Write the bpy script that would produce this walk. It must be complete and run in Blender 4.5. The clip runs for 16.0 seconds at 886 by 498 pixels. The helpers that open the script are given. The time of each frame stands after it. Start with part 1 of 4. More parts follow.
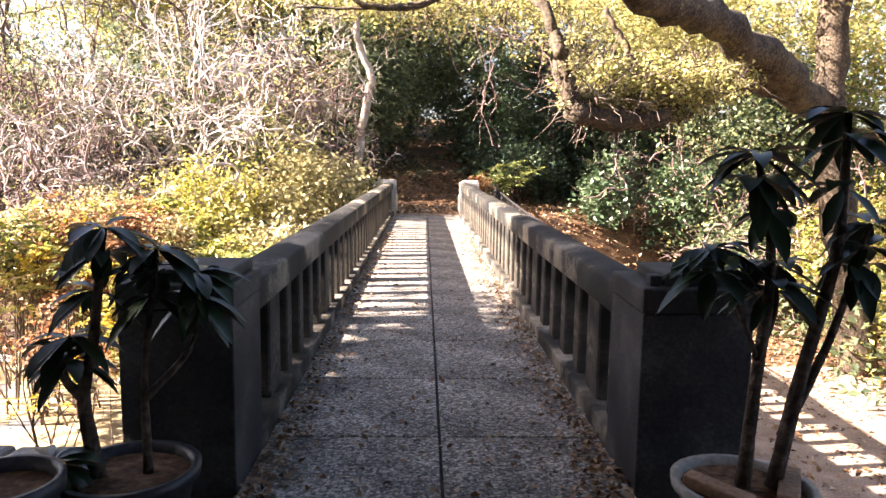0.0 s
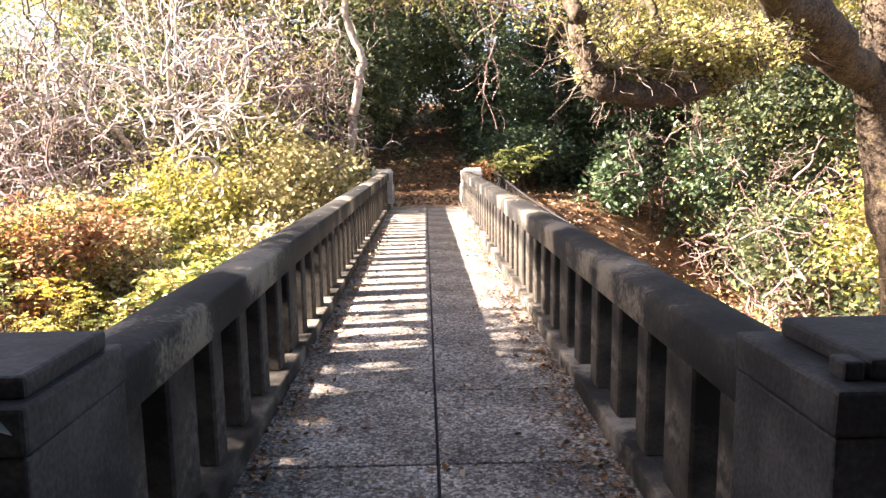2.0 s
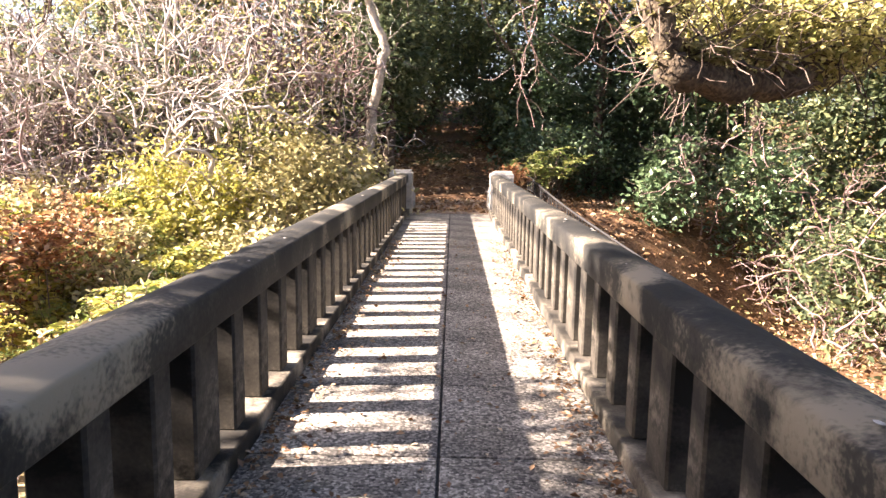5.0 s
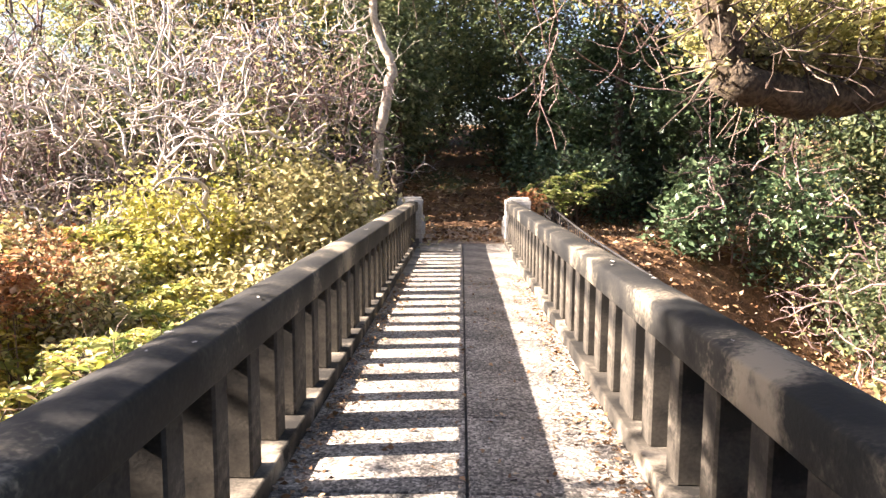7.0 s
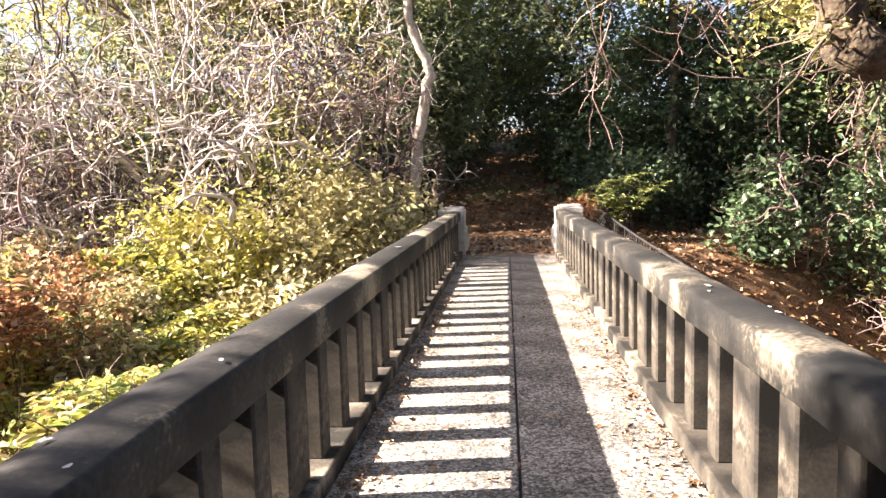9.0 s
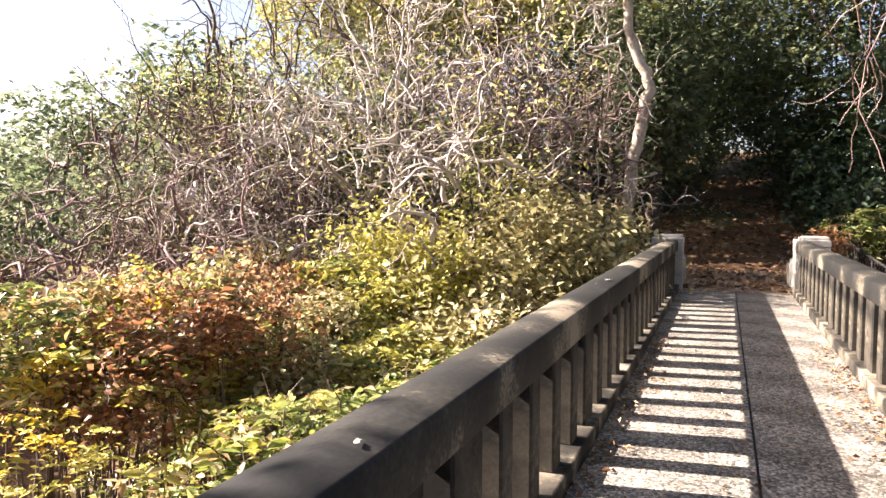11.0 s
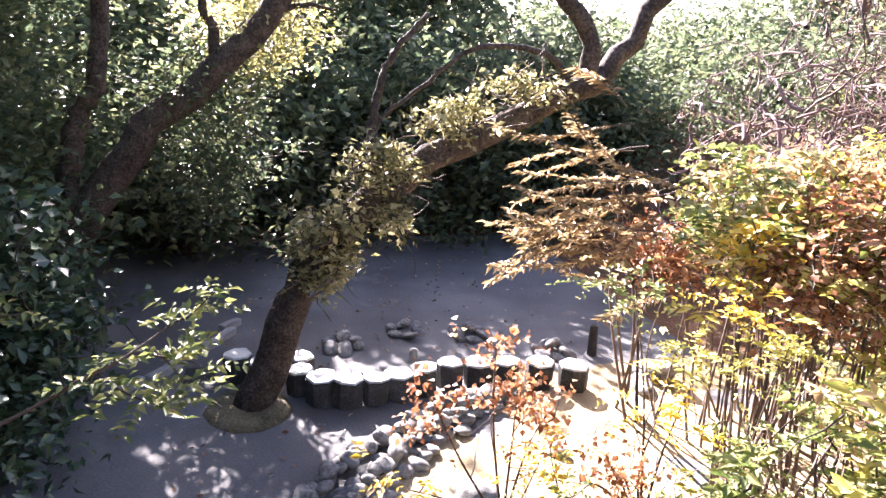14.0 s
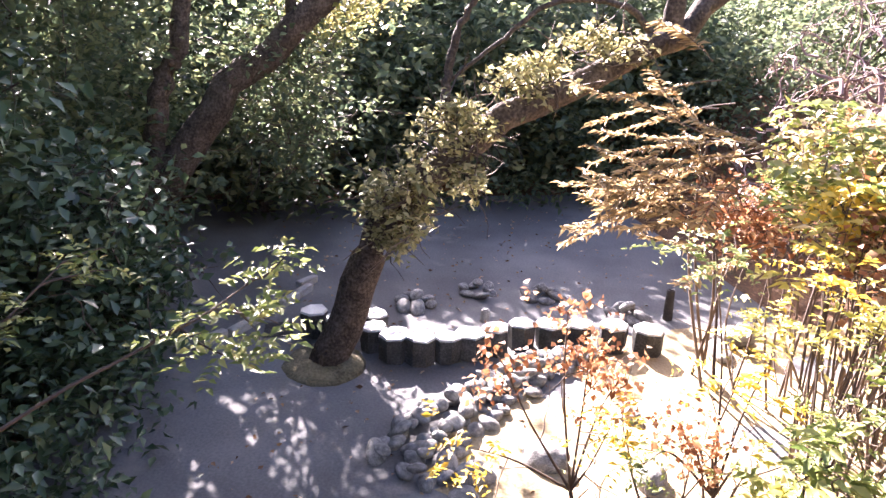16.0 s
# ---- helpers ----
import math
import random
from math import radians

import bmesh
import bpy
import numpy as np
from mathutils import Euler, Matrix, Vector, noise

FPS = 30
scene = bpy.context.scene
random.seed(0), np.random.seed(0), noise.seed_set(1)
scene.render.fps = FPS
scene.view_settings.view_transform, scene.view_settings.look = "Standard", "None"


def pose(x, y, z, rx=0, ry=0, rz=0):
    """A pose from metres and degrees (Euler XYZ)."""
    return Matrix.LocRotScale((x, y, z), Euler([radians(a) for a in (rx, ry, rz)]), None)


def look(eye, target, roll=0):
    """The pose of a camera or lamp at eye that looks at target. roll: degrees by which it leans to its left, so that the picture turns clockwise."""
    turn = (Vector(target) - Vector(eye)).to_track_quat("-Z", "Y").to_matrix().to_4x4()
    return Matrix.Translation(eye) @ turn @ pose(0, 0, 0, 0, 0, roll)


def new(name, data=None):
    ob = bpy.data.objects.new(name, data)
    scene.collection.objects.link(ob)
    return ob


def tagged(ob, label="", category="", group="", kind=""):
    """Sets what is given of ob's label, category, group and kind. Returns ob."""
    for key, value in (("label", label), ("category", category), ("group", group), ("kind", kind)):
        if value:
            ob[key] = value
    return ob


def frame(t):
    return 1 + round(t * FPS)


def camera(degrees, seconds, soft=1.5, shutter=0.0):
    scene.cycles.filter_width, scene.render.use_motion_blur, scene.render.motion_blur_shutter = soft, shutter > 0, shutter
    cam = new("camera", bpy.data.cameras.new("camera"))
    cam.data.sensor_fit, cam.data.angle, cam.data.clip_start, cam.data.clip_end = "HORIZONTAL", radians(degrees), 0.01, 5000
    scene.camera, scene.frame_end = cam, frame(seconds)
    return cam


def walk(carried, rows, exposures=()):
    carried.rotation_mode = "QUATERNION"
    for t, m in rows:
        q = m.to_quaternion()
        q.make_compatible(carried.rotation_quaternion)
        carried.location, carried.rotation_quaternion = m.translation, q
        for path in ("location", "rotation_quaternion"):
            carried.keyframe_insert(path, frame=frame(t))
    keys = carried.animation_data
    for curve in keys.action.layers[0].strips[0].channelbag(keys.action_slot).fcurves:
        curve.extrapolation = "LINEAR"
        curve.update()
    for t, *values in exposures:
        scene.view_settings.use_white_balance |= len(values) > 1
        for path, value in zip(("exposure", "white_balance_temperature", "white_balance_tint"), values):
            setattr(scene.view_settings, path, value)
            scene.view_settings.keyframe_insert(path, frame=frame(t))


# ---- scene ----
cam = camera(64.2, 16.0)
# seconds, eye x y z, pitch, roll, heading
ROWS = [
    (0.0, 0.000, 0.000, 1.500, -7.08, -0.80, -1.50),
    (0.5, -0.013, 0.374, 1.514, -6.51, 0.63, -2.89),
    (1.0, 0.041, 0.774, 1.514, -6.48, -1.08, 1.00),
    (1.5, 0.018, 1.176, 1.499, -6.16, -0.35, -0.78),
    (2.0, 0.057, 1.550, 1.506, -8.16, 0.75, -1.51),
    (2.5, 0.124, 1.894, 1.495, -7.78, -1.11, 1.67),
    (3.0, 0.144, 2.243, 1.492, -6.28, -0.28, 0.38),
    (3.5, 0.153, 2.586, 1.483, -8.63, 0.68, -1.16),
    (6.0, 0.108, 4.177, 1.489, -7.91, -1.88, 1.89),
    (6.5, 0.049, 4.429, 1.494, -8.23, -0.10, 0.11),
    (7.0, 0.059, 4.707, 1.508, -6.20, -0.36, 1.50),
    (7.5, 0.082, 4.931, 1.492, -8.70, -0.78, 2.16),
    (8.0, 0.074, 5.220, 1.497, -5.79, 0.36, 3.49),
    (10.5, -0.028, 6.429, 1.462, -5.10, 1.11, 11.52),
    (11.0, -0.109, 6.593, 1.470, -3.47, -0.14, 21.72),
    (11.5, -0.268, 6.732, 1.464, -4.48, -1.04, 31.55),
    (12.0, -0.481, 6.579, 1.504, -3.06, -0.29, 39.15),
    (12.5, -0.699, 6.465, 1.504, -6.34, -0.78, 49.96),
    (13.0, -0.673, 6.711, 1.355, -6.55, -3.71, 67.07),
    (13.5, -0.755, 6.865, 1.486, -11.02, -2.27, 71.77),
    (14.0, -0.748, 6.949, 1.381, -15.14, -2.39, 75.32),
    (14.5, -0.714, 7.009, 1.270, -12.11, -4.16, 78.39),
    (15.0, -0.780, 7.017, 1.382, -15.92, -3.48, 78.18),
    (15.5, -0.767, 6.951, 1.365, -18.07, -2.57, 79.71),
    (16.0, -0.779, 6.964, 1.392, -18.66, -1.33, 81.22),
]
walk(cam, [(t, pose(x, y, z, 90 + pitch, roll, yaw)) for t, x, y, z, pitch, roll, yaw in ROWS],
     exposures=[(0, 3.4, 6400, 25), (3.5, 3.35, 6500, 25), (7, 3.1, 6400, 23), (11, 2.55, 6350, 22), (12.5, 2.15, 5750, 24), (13.2, 2.5, 5450, 24), (14.0, 3.45, 5650, 30), (14.5, 3.65, 5700, 33), (16, 3.8, 5750, 33)])

# ---------------- world, sun ----------------
SUN_WAY = Vector((1.0, 0.13, -0.61)).normalized()
world = bpy.data.worlds.new("sky")
scene.world = world
world.use_nodes = True
wn = world.node_tree.nodes
sky = wn.new("ShaderNodeTexSky")
sky.sky_type, sky.sun_disc = "NISHITA", False
sky.sun_elevation = math.asin(-SUN_WAY.z)
sky.sun_rotation = math.atan2(-SUN_WAY.x, -SUN_WAY.y)
sky.dust_density, sky.air_density, sky.ozone_density = 3.0, 1.0, 0.3
wn["Background"].inputs[1].default_value = 0.045
world.node_tree.links.new(sky.outputs[0], wn["Background"].inputs[0])
sun_data = bpy.data.lights.new("sun", "SUN")
sun_data.energy, sun_data.angle, sun_data.color = 5.0, radians(0.55), (1.0, 0.89, 0.72)
sun_ob = new("sun", sun_data)
sun_ob.matrix_world = look((-30, 5, 25), Vector((-30, 5, 25)) + SUN_WAY)


# ---------------- materials ----------------
def mat(name, stops, scale=6.0, rough=0.8, bump=0.3, bump_scale=40.0, fine=0.5, stain=None, spec=0.3, translucent=0.0, island=False, seed=0.0):
    """Procedural surface: colour ramp over two scales of noise, optional stain colour, bump; island: varies piece by piece."""
    m = bpy.data.materials.new(name)
    m.use_nodes = True
    nt = m.node_tree
    N, L = nt.nodes, nt.links
    p = N["Principled BSDF"]
    p.inputs["Roughness"].default_value = rough
    p.inputs["Specular IOR Level"].default_value = spec
    tc = N.new("ShaderNodeTexCoord")
    shift = N.new("ShaderNodeMapping")
    shift.inputs["Location"].default_value = (seed, seed * 1.7, 0)
    L.new(tc.outputs["Object"], shift.inputs[0])
    big, small = N.new("ShaderNodeTexNoise"), N.new("ShaderNodeTexNoise")
    big.inputs["Scale"].default_value, big.inputs["Detail"].default_value = scale, 5
    small.inputs["Scale"].default_value, small.inputs["Detail"].default_value = bump_scale, 4
    L.new(shift.outputs[0], big.inputs[0]); L.new(shift.outputs[0], small.inputs[0])
    mix = N.new("ShaderNodeMix")
    mix.inputs[0].default_value = fine
    if island:
        g = N.new("ShaderNodeNewGeometry")
        L.new(g.outputs["Random Per Island"], mix.inputs[2])
        mix.inputs[0].default_value = 0.3
    else:
        L.new(big.outputs[0], mix.inputs[2])
    L.new(small.outputs[0] if not island else big.outputs[0], mix.inputs[3])
    ramp = N.new("ShaderNodeValToRGB")
    el = ramp.color_ramp.elements
    lo, hi = (0.08, 0.88) if island else (0.37, 0.63)
    for i, c in enumerate(stops):
        at = lo + (hi - lo) * i / max(1, len(stops) - 1)
        e = el[i] if i < 2 else el.new(at)
        e.position, e.color = at, (*c, 1)
    L.new(mix.outputs[0], ramp.inputs[0])
    col = ramp.outputs[0]
    if stain:
        sn, sr, sm = N.new("ShaderNodeTexNoise"), N.new("ShaderNodeValToRGB"), N.new("ShaderNodeMix")
        sn.inputs["Scale"].default_value, sn.inputs["Detail"].default_value = stain[1], 8
        sn.inputs["Roughness"].default_value = 0.65
        L.new(shift.outputs[0], sn.inputs[0])
        sr.color_ramp.elements[0].position, sr.color_ramp.elements[1].position = stain[2], stain[2] + 0.1
        L.new(sn.outputs[0], sr.inputs[0])
        sm.data_type = "RGBA"
        L.new(sr.outputs[0], sm.inputs[0]); L.new(col, sm.inputs[6])
        sm.inputs[7].default_value = (*stain[0], 1)
        col = sm.outputs[2]
    L.new(col, p.inputs["Base Color"])
    if bump:
        b = N.new("ShaderNodeBump")
        b.inputs["Strength"].default_value, b.inputs["Distance"].default_value = bump, 0.02
        L.new(small.outputs[0], b.inputs["Height"]); L.new(b.outputs[0], p.inputs["Normal"])
    if translucent:
        t, ms = N.new("ShaderNodeBsdfTranslucent"), N.new("ShaderNodeMixShader")
        L.new(col, t.inputs[0]); ms.inputs[0].default_value = translucent
        L.new(p.outputs[0], ms.inputs[1]); L.new(t.outputs[0], ms.inputs[2])
        L.new(ms.outputs[0], N["Material Output"].inputs[0])
    return m


def leaf(name, *stops, rough=0.5, spec=0.35, translucent=0.3):
    return mat(name, stops, scale=1.1, rough=rough, bump=0, spec=spec, translucent=translucent, island=True)


CONCRETE = mat("weathered_concrete", [(0.012, 0.011, 0.009), (0.065, 0.057, 0.044), (0.27, 0.235, 0.18)], 2.4, 0.85, 0.06, 60, 0.12, stain=((0.016, 0.015, 0.012), 2.6, 0.49))
CAP = mat("mossy_rail_concrete", [(0.006, 0.007, 0.007), (0.013, 0.013, 0.012), (0.035, 0.033, 0.027), (0.22, 0.19, 0.14)], 1.5, 0.8, 0.08, 45, 0.2, stain=((0.006, 0.007, 0.007), 1.3, 0.54))
# entrance piers: their deep shade is put into this darker concrete colour
ENTRY_SHADED = mat("shade_darkened_concrete", [(0.012, 0.012, 0.013), (0.03, 0.03, 0.03), (0.075, 0.072, 0.068)], 3.0, 0.7, 0.15, 60, 0.3, stain=((0.12, 0.115, 0.1), 5.0, 0.68))
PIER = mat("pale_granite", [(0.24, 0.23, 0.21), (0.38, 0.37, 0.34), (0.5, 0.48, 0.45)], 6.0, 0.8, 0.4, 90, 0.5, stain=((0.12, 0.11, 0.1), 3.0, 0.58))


def aggregate_mat():
    """Exposed aggregate: dark and pale pebbles in grey cement, with broad stains."""
    m = mat("exposed_aggregate", [(0.07, 0.066, 0.06), (0.19, 0.176, 0.156), (0.36, 0.336, 0.3)], 1.6, 0.8, 0.0, 60, 0.45, stain=((0.085, 0.075, 0.064), 1.2, 0.58))
    N, L = m.node_tree.nodes, m.node_tree.links
    p = N["Principled BSDF"]
    base = p.inputs["Base Color"].links[0].from_socket
    geo, vor, ramp, mix, b = (N.new("ShaderNode" + k) for k in ("NewGeometry", "TexVoronoi", "ValToRGB", "Mix", "Bump"))
    vor.inputs["Scale"].default_value = 62.0
    L.new(geo.outputs["Position"], vor.inputs["Vector"])
    el = ramp.color_ramp.elements
    for k, (at, c) in enumerate(((0.0, 0.22), (0.3, 0.65), (0.62, 1.2), (0.86, 2.1))):
        e = el[k] if k < 2 else el.new(at)
        e.position, e.color = at, (c, c * 0.985, c * 0.95, 1)
    sep = N.new("ShaderNodeSeparateColor")
    L.new(vor.outputs["Color"], sep.inputs[0]); L.new(sep.outputs[0], ramp.inputs[0])
    mix.data_type, mix.blend_type = "RGBA", "MULTIPLY"
    mix.inputs[0].default_value = 0.85
    L.new(base, mix.inputs[6]); L.new(ramp.outputs[0], mix.inputs[7]); L.new(mix.outputs[2], p.inputs["Base Color"])
    b.invert = True
    b.inputs["Strength"].default_value, b.inputs["Distance"].default_value = 0.5, 0.006
    L.new(vor.outputs["Distance"], b.inputs["Height"]); L.new(b.outputs[0], p.inputs["Normal"])
    return m


DECK = aggregate_mat()
JOINT = mat("joint_mortar", [(0.03, 0.028, 0.025), (0.07, 0.065, 0.06)], 8, 0.95, 0.3)
PLAZA = mat("plaza_concrete", [(0.085, 0.085, 0.085), (0.13, 0.13, 0.128), (0.19, 0.188, 0.18)], 0.5, 0.8, 0.2, 30, 0.3, stain=((0.2, 0.19, 0.17), 0.9, 0.6))
SOIL = mat("leaf_strewn_soil", [(0.05, 0.028, 0.015), (0.13, 0.07, 0.035), (0.24, 0.14, 0.07)], 1.5, 0.95, 0.9, 22, 0.55, stain=((0.06, 0.065, 0.025), 0.35, 0.55))
PATHM = mat("worn_path", [(0.17, 0.12, 0.085), (0.28, 0.21, 0.16), (0.38, 0.3, 0.23)], 2, 0.9, 0.5, 30, 0.5)
SANDM = mat("pale_sand", [(0.23, 0.17, 0.085), (0.34, 0.265, 0.15), (0.44, 0.355, 0.215)], 1.5, 0.9, 0.4, 30, 0.5, stain=((0.24, 0.16, 0.08), 1.4, 0.6))
ROCK = mat("river_stone", [(0.10, 0.10, 0.095), (0.22, 0.215, 0.2), (0.36, 0.35, 0.33)], 4, 0.75, 0.5, 30, 0.5)
# seats: shade painted into the side colour, sun glare into the top colour
SEATSIDE_SHADED = mat("seat_concrete_shaded", [(0.03, 0.03, 0.028), (0.065, 0.062, 0.056), (0.12, 0.115, 0.105)], 3, 0.85, 0.4, 40)
SEATTOP_LIT = mat("sunlit_seat_top", [(0.5, 0.5, 0.48), (0.68, 0.68, 0.65)], 4, 0.3, 0.1, 40, spec=0.6)
BARK = mat("dark_bark", [(0.03, 0.022, 0.016), (0.075, 0.055, 0.04), (0.14, 0.11, 0.085)], 5, 0.9, 1.0, 28, 0.6)
MOSSBARK = mat("lichened_bark", [(0.02, 0.015, 0.011), (0.06, 0.045, 0.03), (0.13, 0.10, 0.065)], 4, 0.9, 1.0, 25, 0.6, stain=((0.20, 0.17, 0.07), 3.0, 0.6))
PALEBARK = mat("pale_bark", [(0.22, 0.18, 0.14), (0.38, 0.32, 0.26), (0.5, 0.43, 0.36)], 4, 0.8, 0.4, 30)
TWIG = mat("grey_twigs", [(0.16, 0.13, 0.11), (0.44, 0.38, 0.35), (0.72, 0.66, 0.62)], 1, 0.8, 0, island=True)
DARKTWIG = mat("brown_twigs", [(0.04, 0.03, 0.024), (0.09, 0.065, 0.05), (0.17, 0.13, 0.10)], 1, 0.8, 0, island=True)
REDTWIG = mat("reddish_twigs", [(0.07, 0.04, 0.038), (0.18, 0.115, 0.105), (0.36, 0.27, 0.25)], 1, 0.7, 0, island=True)
EVERGREEN = leaf("evergreen_leaf", (0.025, 0.052, 0.026), (0.068, 0.112, 0.05), (0.14, 0.19, 0.095), rough=0.35, spec=0.5, translucent=0.15)
GREENL = leaf("green_leaf", (0.08, 0.12, 0.03), (0.20, 0.245, 0.065), (0.42, 0.41, 0.16), translucent=0.4)
YELLOWL = leaf("yellow_leaf", (0.24, 0.25, 0.05), (0.46, 0.42, 0.08), (0.68, 0.62, 0.24), translucent=0.4)
WOODLAND = leaf("woodland_leaf", (0.05, 0.075, 0.045), (0.12, 0.16, 0.08), (0.28, 0.30, 0.14), translucent=0.5)
CANOPY = leaf("canopy_leaf", (0.18, 0.19, 0.05), (0.40, 0.38, 0.13), (0.66, 0.60, 0.3), translucent=0.5)
PALEL = leaf("pale_dry_leaf", (0.20, 0.19, 0.07), (0.42, 0.37, 0.17), (0.62, 0.55, 0.32))
MIXEDL = leaf("autumn_mixed_leaf", (0.08, 0.13, 0.02), (0.22, 0.28, 0.055), (0.45, 0.43, 0.08), (0.42, 0.28, 0.15), (0.64, 0.58, 0.34), translucent=0.4)
RUSTL = leaf("rust_leaf", (0.13, 0.05, 0.022), (0.3, 0.125, 0.052), (0.43, 0.23, 0.11), (0.56, 0.4, 0.24), translucent=0.5)
GOLDL = leaf("golden_leaf", (0.4, 0.3, 0.03), (0.66, 0.46, 0.04), (0.74, 0.6, 0.12), translucent=0.45)
IVYL = leaf("ivy_leaf", (0.14, 0.14, 0.05), (0.32, 0.3, 0.13), (0.58, 0.52, 0.28), translucent=0.4)
LITTER = leaf("fallen_leaf", (0.06, 0.032, 0.016), (0.18, 0.095, 0.042), (0.34, 0.2, 0.1), (0.5, 0.4, 0.27), translucent=0.1)
DRYL = leaf("dry_frond", (0.2, 0.13, 0.06), (0.4, 0.29, 0.14), (0.6, 0.48, 0.26), translucent=0.4)
HAZEL = leaf("distant_leaf", (0.07, 0.10, 0.055), (0.15, 0.19, 0.10), (0.28, 0.31, 0.17), translucent=0.5)
POTPLANT = leaf("rhododendron_leaf", (0.008, 0.02, 0.008), (0.016, 0.036, 0.014), (0.035, 0.06, 0.024), rough=0.4, spec=0.4, translucent=0.1)
POTDARK = mat("dark_glazed_pot", [(0.02, 0.02, 0.024), (0.05, 0.05, 0.055)], 5, 0.4, 0.1)
POTPALE = mat("pale_clay_pot", [(0.2, 0.19, 0.16), (0.34, 0.32, 0.28)], 5, 0.7, 0.2)
MOUNDM = mat("dry_mossy_earth", [(0.07, 0.06, 0.035), (0.15, 0.13, 0.075), (0.24, 0.2, 0.12)], 4, 0.95, 0.8, 30)
METAL = mat("weathered_steel", [(0.012, 0.012, 0.013), (0.045, 0.042, 0.04)], 12, 0.65, 0.1, 60)
PANEL = mat("white_panel", [(0.75, 0.75, 0.72), (0.85, 0.85, 0.82)], 3, 0.4, 0)
WOODM = mat("cut_wood", [(0.2, 0.12, 0.07), (0.36, 0.22, 0.13)], 5, 0.8, 0.4)
# invented dark surface for the unseen porch, so it bounces little light
PORCH_BLOCKER = mat("porch_light_blocker", [(0.06, 0.045, 0.032), (0.12, 0.09, 0.065)], 2, 0.9, 0.2)

rng = np.random.default_rng(7)


# ---------------- mesh helpers ----------------
class Buf:
    """Collects triangles and quads, then makes one mesh."""
    def __init__(self):
        self.v, self.f, self.n = [], [], 0

    def add(self, v, f):
        self.v.append(np.asarray(v, float)); self.f.append(np.asarray(f, int) + self.n); self.n += len(v)
        return self

    def mesh(self, name, material, smooth=False):
        me = bpy.data.meshes.new(name)
        v = np.concatenate(self.v)
        loops = np.concatenate([f.ravel() for f in self.f])
        sizes = np.concatenate([np.full(len(f), f.shape[1]) for f in self.f])
        me.vertices.add(len(v)); me.vertices.foreach_set("co", v.ravel())
        me.loops.add(len(loops)); me.loops.foreach_set("vertex_index", loops)
        me.polygons.add(len(sizes)); me.polygons.foreach_set("loop_start", np.concatenate([[0], np.cumsum(sizes)[:-1]]))
        me.update(calc_edges=True); me.validate()
        if smooth:
            me.polygons.foreach_set("use_smooth", np.ones(len(sizes), bool))
        me.materials.append(material)
        return me


def part(name, data, material=None, parent=None, label="", smooth=False):
    if isinstance(data, Buf):
        data = data.mesh(name, material, smooth)
    elif isinstance(data, bmesh.types.BMesh):
        me = bpy.data.meshes.new(name)
        data.to_mesh(me); data.free()
        me.materials.append(material)
        if smooth:
            me.polygons.foreach_set("use_smooth", np.ones(len(me.polygons), bool))
        data = me
    ob = new(name, data)
    if parent:
        ob.parent = parent
    if label:
        tagged(ob, label)
    return ob


def box(x0, y0, z0, x1, y1, z1, bevel=0.0, seg=2):
    bm = bmesh.new()
    bmesh.ops.create_cube(bm, size=1, matrix=Matrix.LocRotScale(((x0 + x1) / 2, (y0 + y1) / 2, (z0 + z1) / 2), None, (x1 - x0, y1 - y0, z1 - z0)))
    if bevel:
        bmesh.ops.bevel(bm, geom=bm.edges[:], offset=bevel, segments=seg, affect="EDGES", profile=0.5)
    return bm


def rough_up(bm, amount, scale):
    for v in bm.verts:
        v.co += noise.noise_vector(v.co * scale) * amount
    return bm


def smooth_path(points, n):
    """A smooth line through control points (Catmull-Rom)."""
    P = np.asarray(points, float)
    P = np.vstack([2 * P[0] - P[1], P, 2 * P[-1] - P[-2]])
    out = []
    k = len(P) - 3
    for u in np.linspace(0, k - 1e-6, n):
        i = int(u); t = u - i
        a, b, c, d = P[i:i + 4]
        out.append(0.5 * (2 * b + (c - a) * t + (2 * a - 5 * b + 4 * c - d) * t * t + (3 * b - 3 * c + d - a) * t ** 3))
    return np.array(out)


def tube(buf, pts, r0, r1, sides=6, lump=0.0):
    pts = np.asarray(pts, float)
    n = len(pts)
    t = np.gradient(pts, axis=0)
    t /= np.linalg.norm(t, axis=1)[:, None] + 1e-9
    up = np.where(np.abs(t[:, 2:3]) > 0.9, [[1.0, 0, 0]], [[0, 0, 1.0]])
    a = np.cross(t, up); a /= np.linalg.norm(a, axis=1)[:, None] + 1e-9
    b = np.cross(t, a)
    r = np.linspace(r0, r1, n)[:, None, None]
    ang = np.linspace(0, 2 * np.pi, sides, endpoint=False)[None, :, None]
    if lump:
        r = r * (1 + lump * rng.normal(size=(n, sides, 1)))
    v = pts[:, None] + r * (np.cos(ang) * a[:, None] + np.sin(ang) * b[:, None])
    i = np.arange(n - 1)[:, None] * sides
    j = np.arange(sides)[None]
    k = (j + 1) % sides
    f = np.stack([i + j, i + k, i + sides + k, i + sides + j], -1).reshape(-1, 4)
    buf.add(v.reshape(-1, 3), f)
    if sides >= 6:
        e = np.arange(sides)
        buf.f.append(np.stack([e[::-1], e + (n - 1) * sides]) + buf.n - n * sides)


def wander(start, way, length, n, bend=0.25, droop=0.0):
    """A crooked line that starts off one way."""
    p = np.array(start, float)
    d = np.array(way, float); d /= np.linalg.norm(d)
    out = [p.copy()]
    for _ in range(n):
        d = d + rng.normal(size=3) * bend + [0, 0, -droop]
        d /= np.linalg.norm(d)
        p = p + d * length / n
        out.append(p.copy())
    return np.array(out)


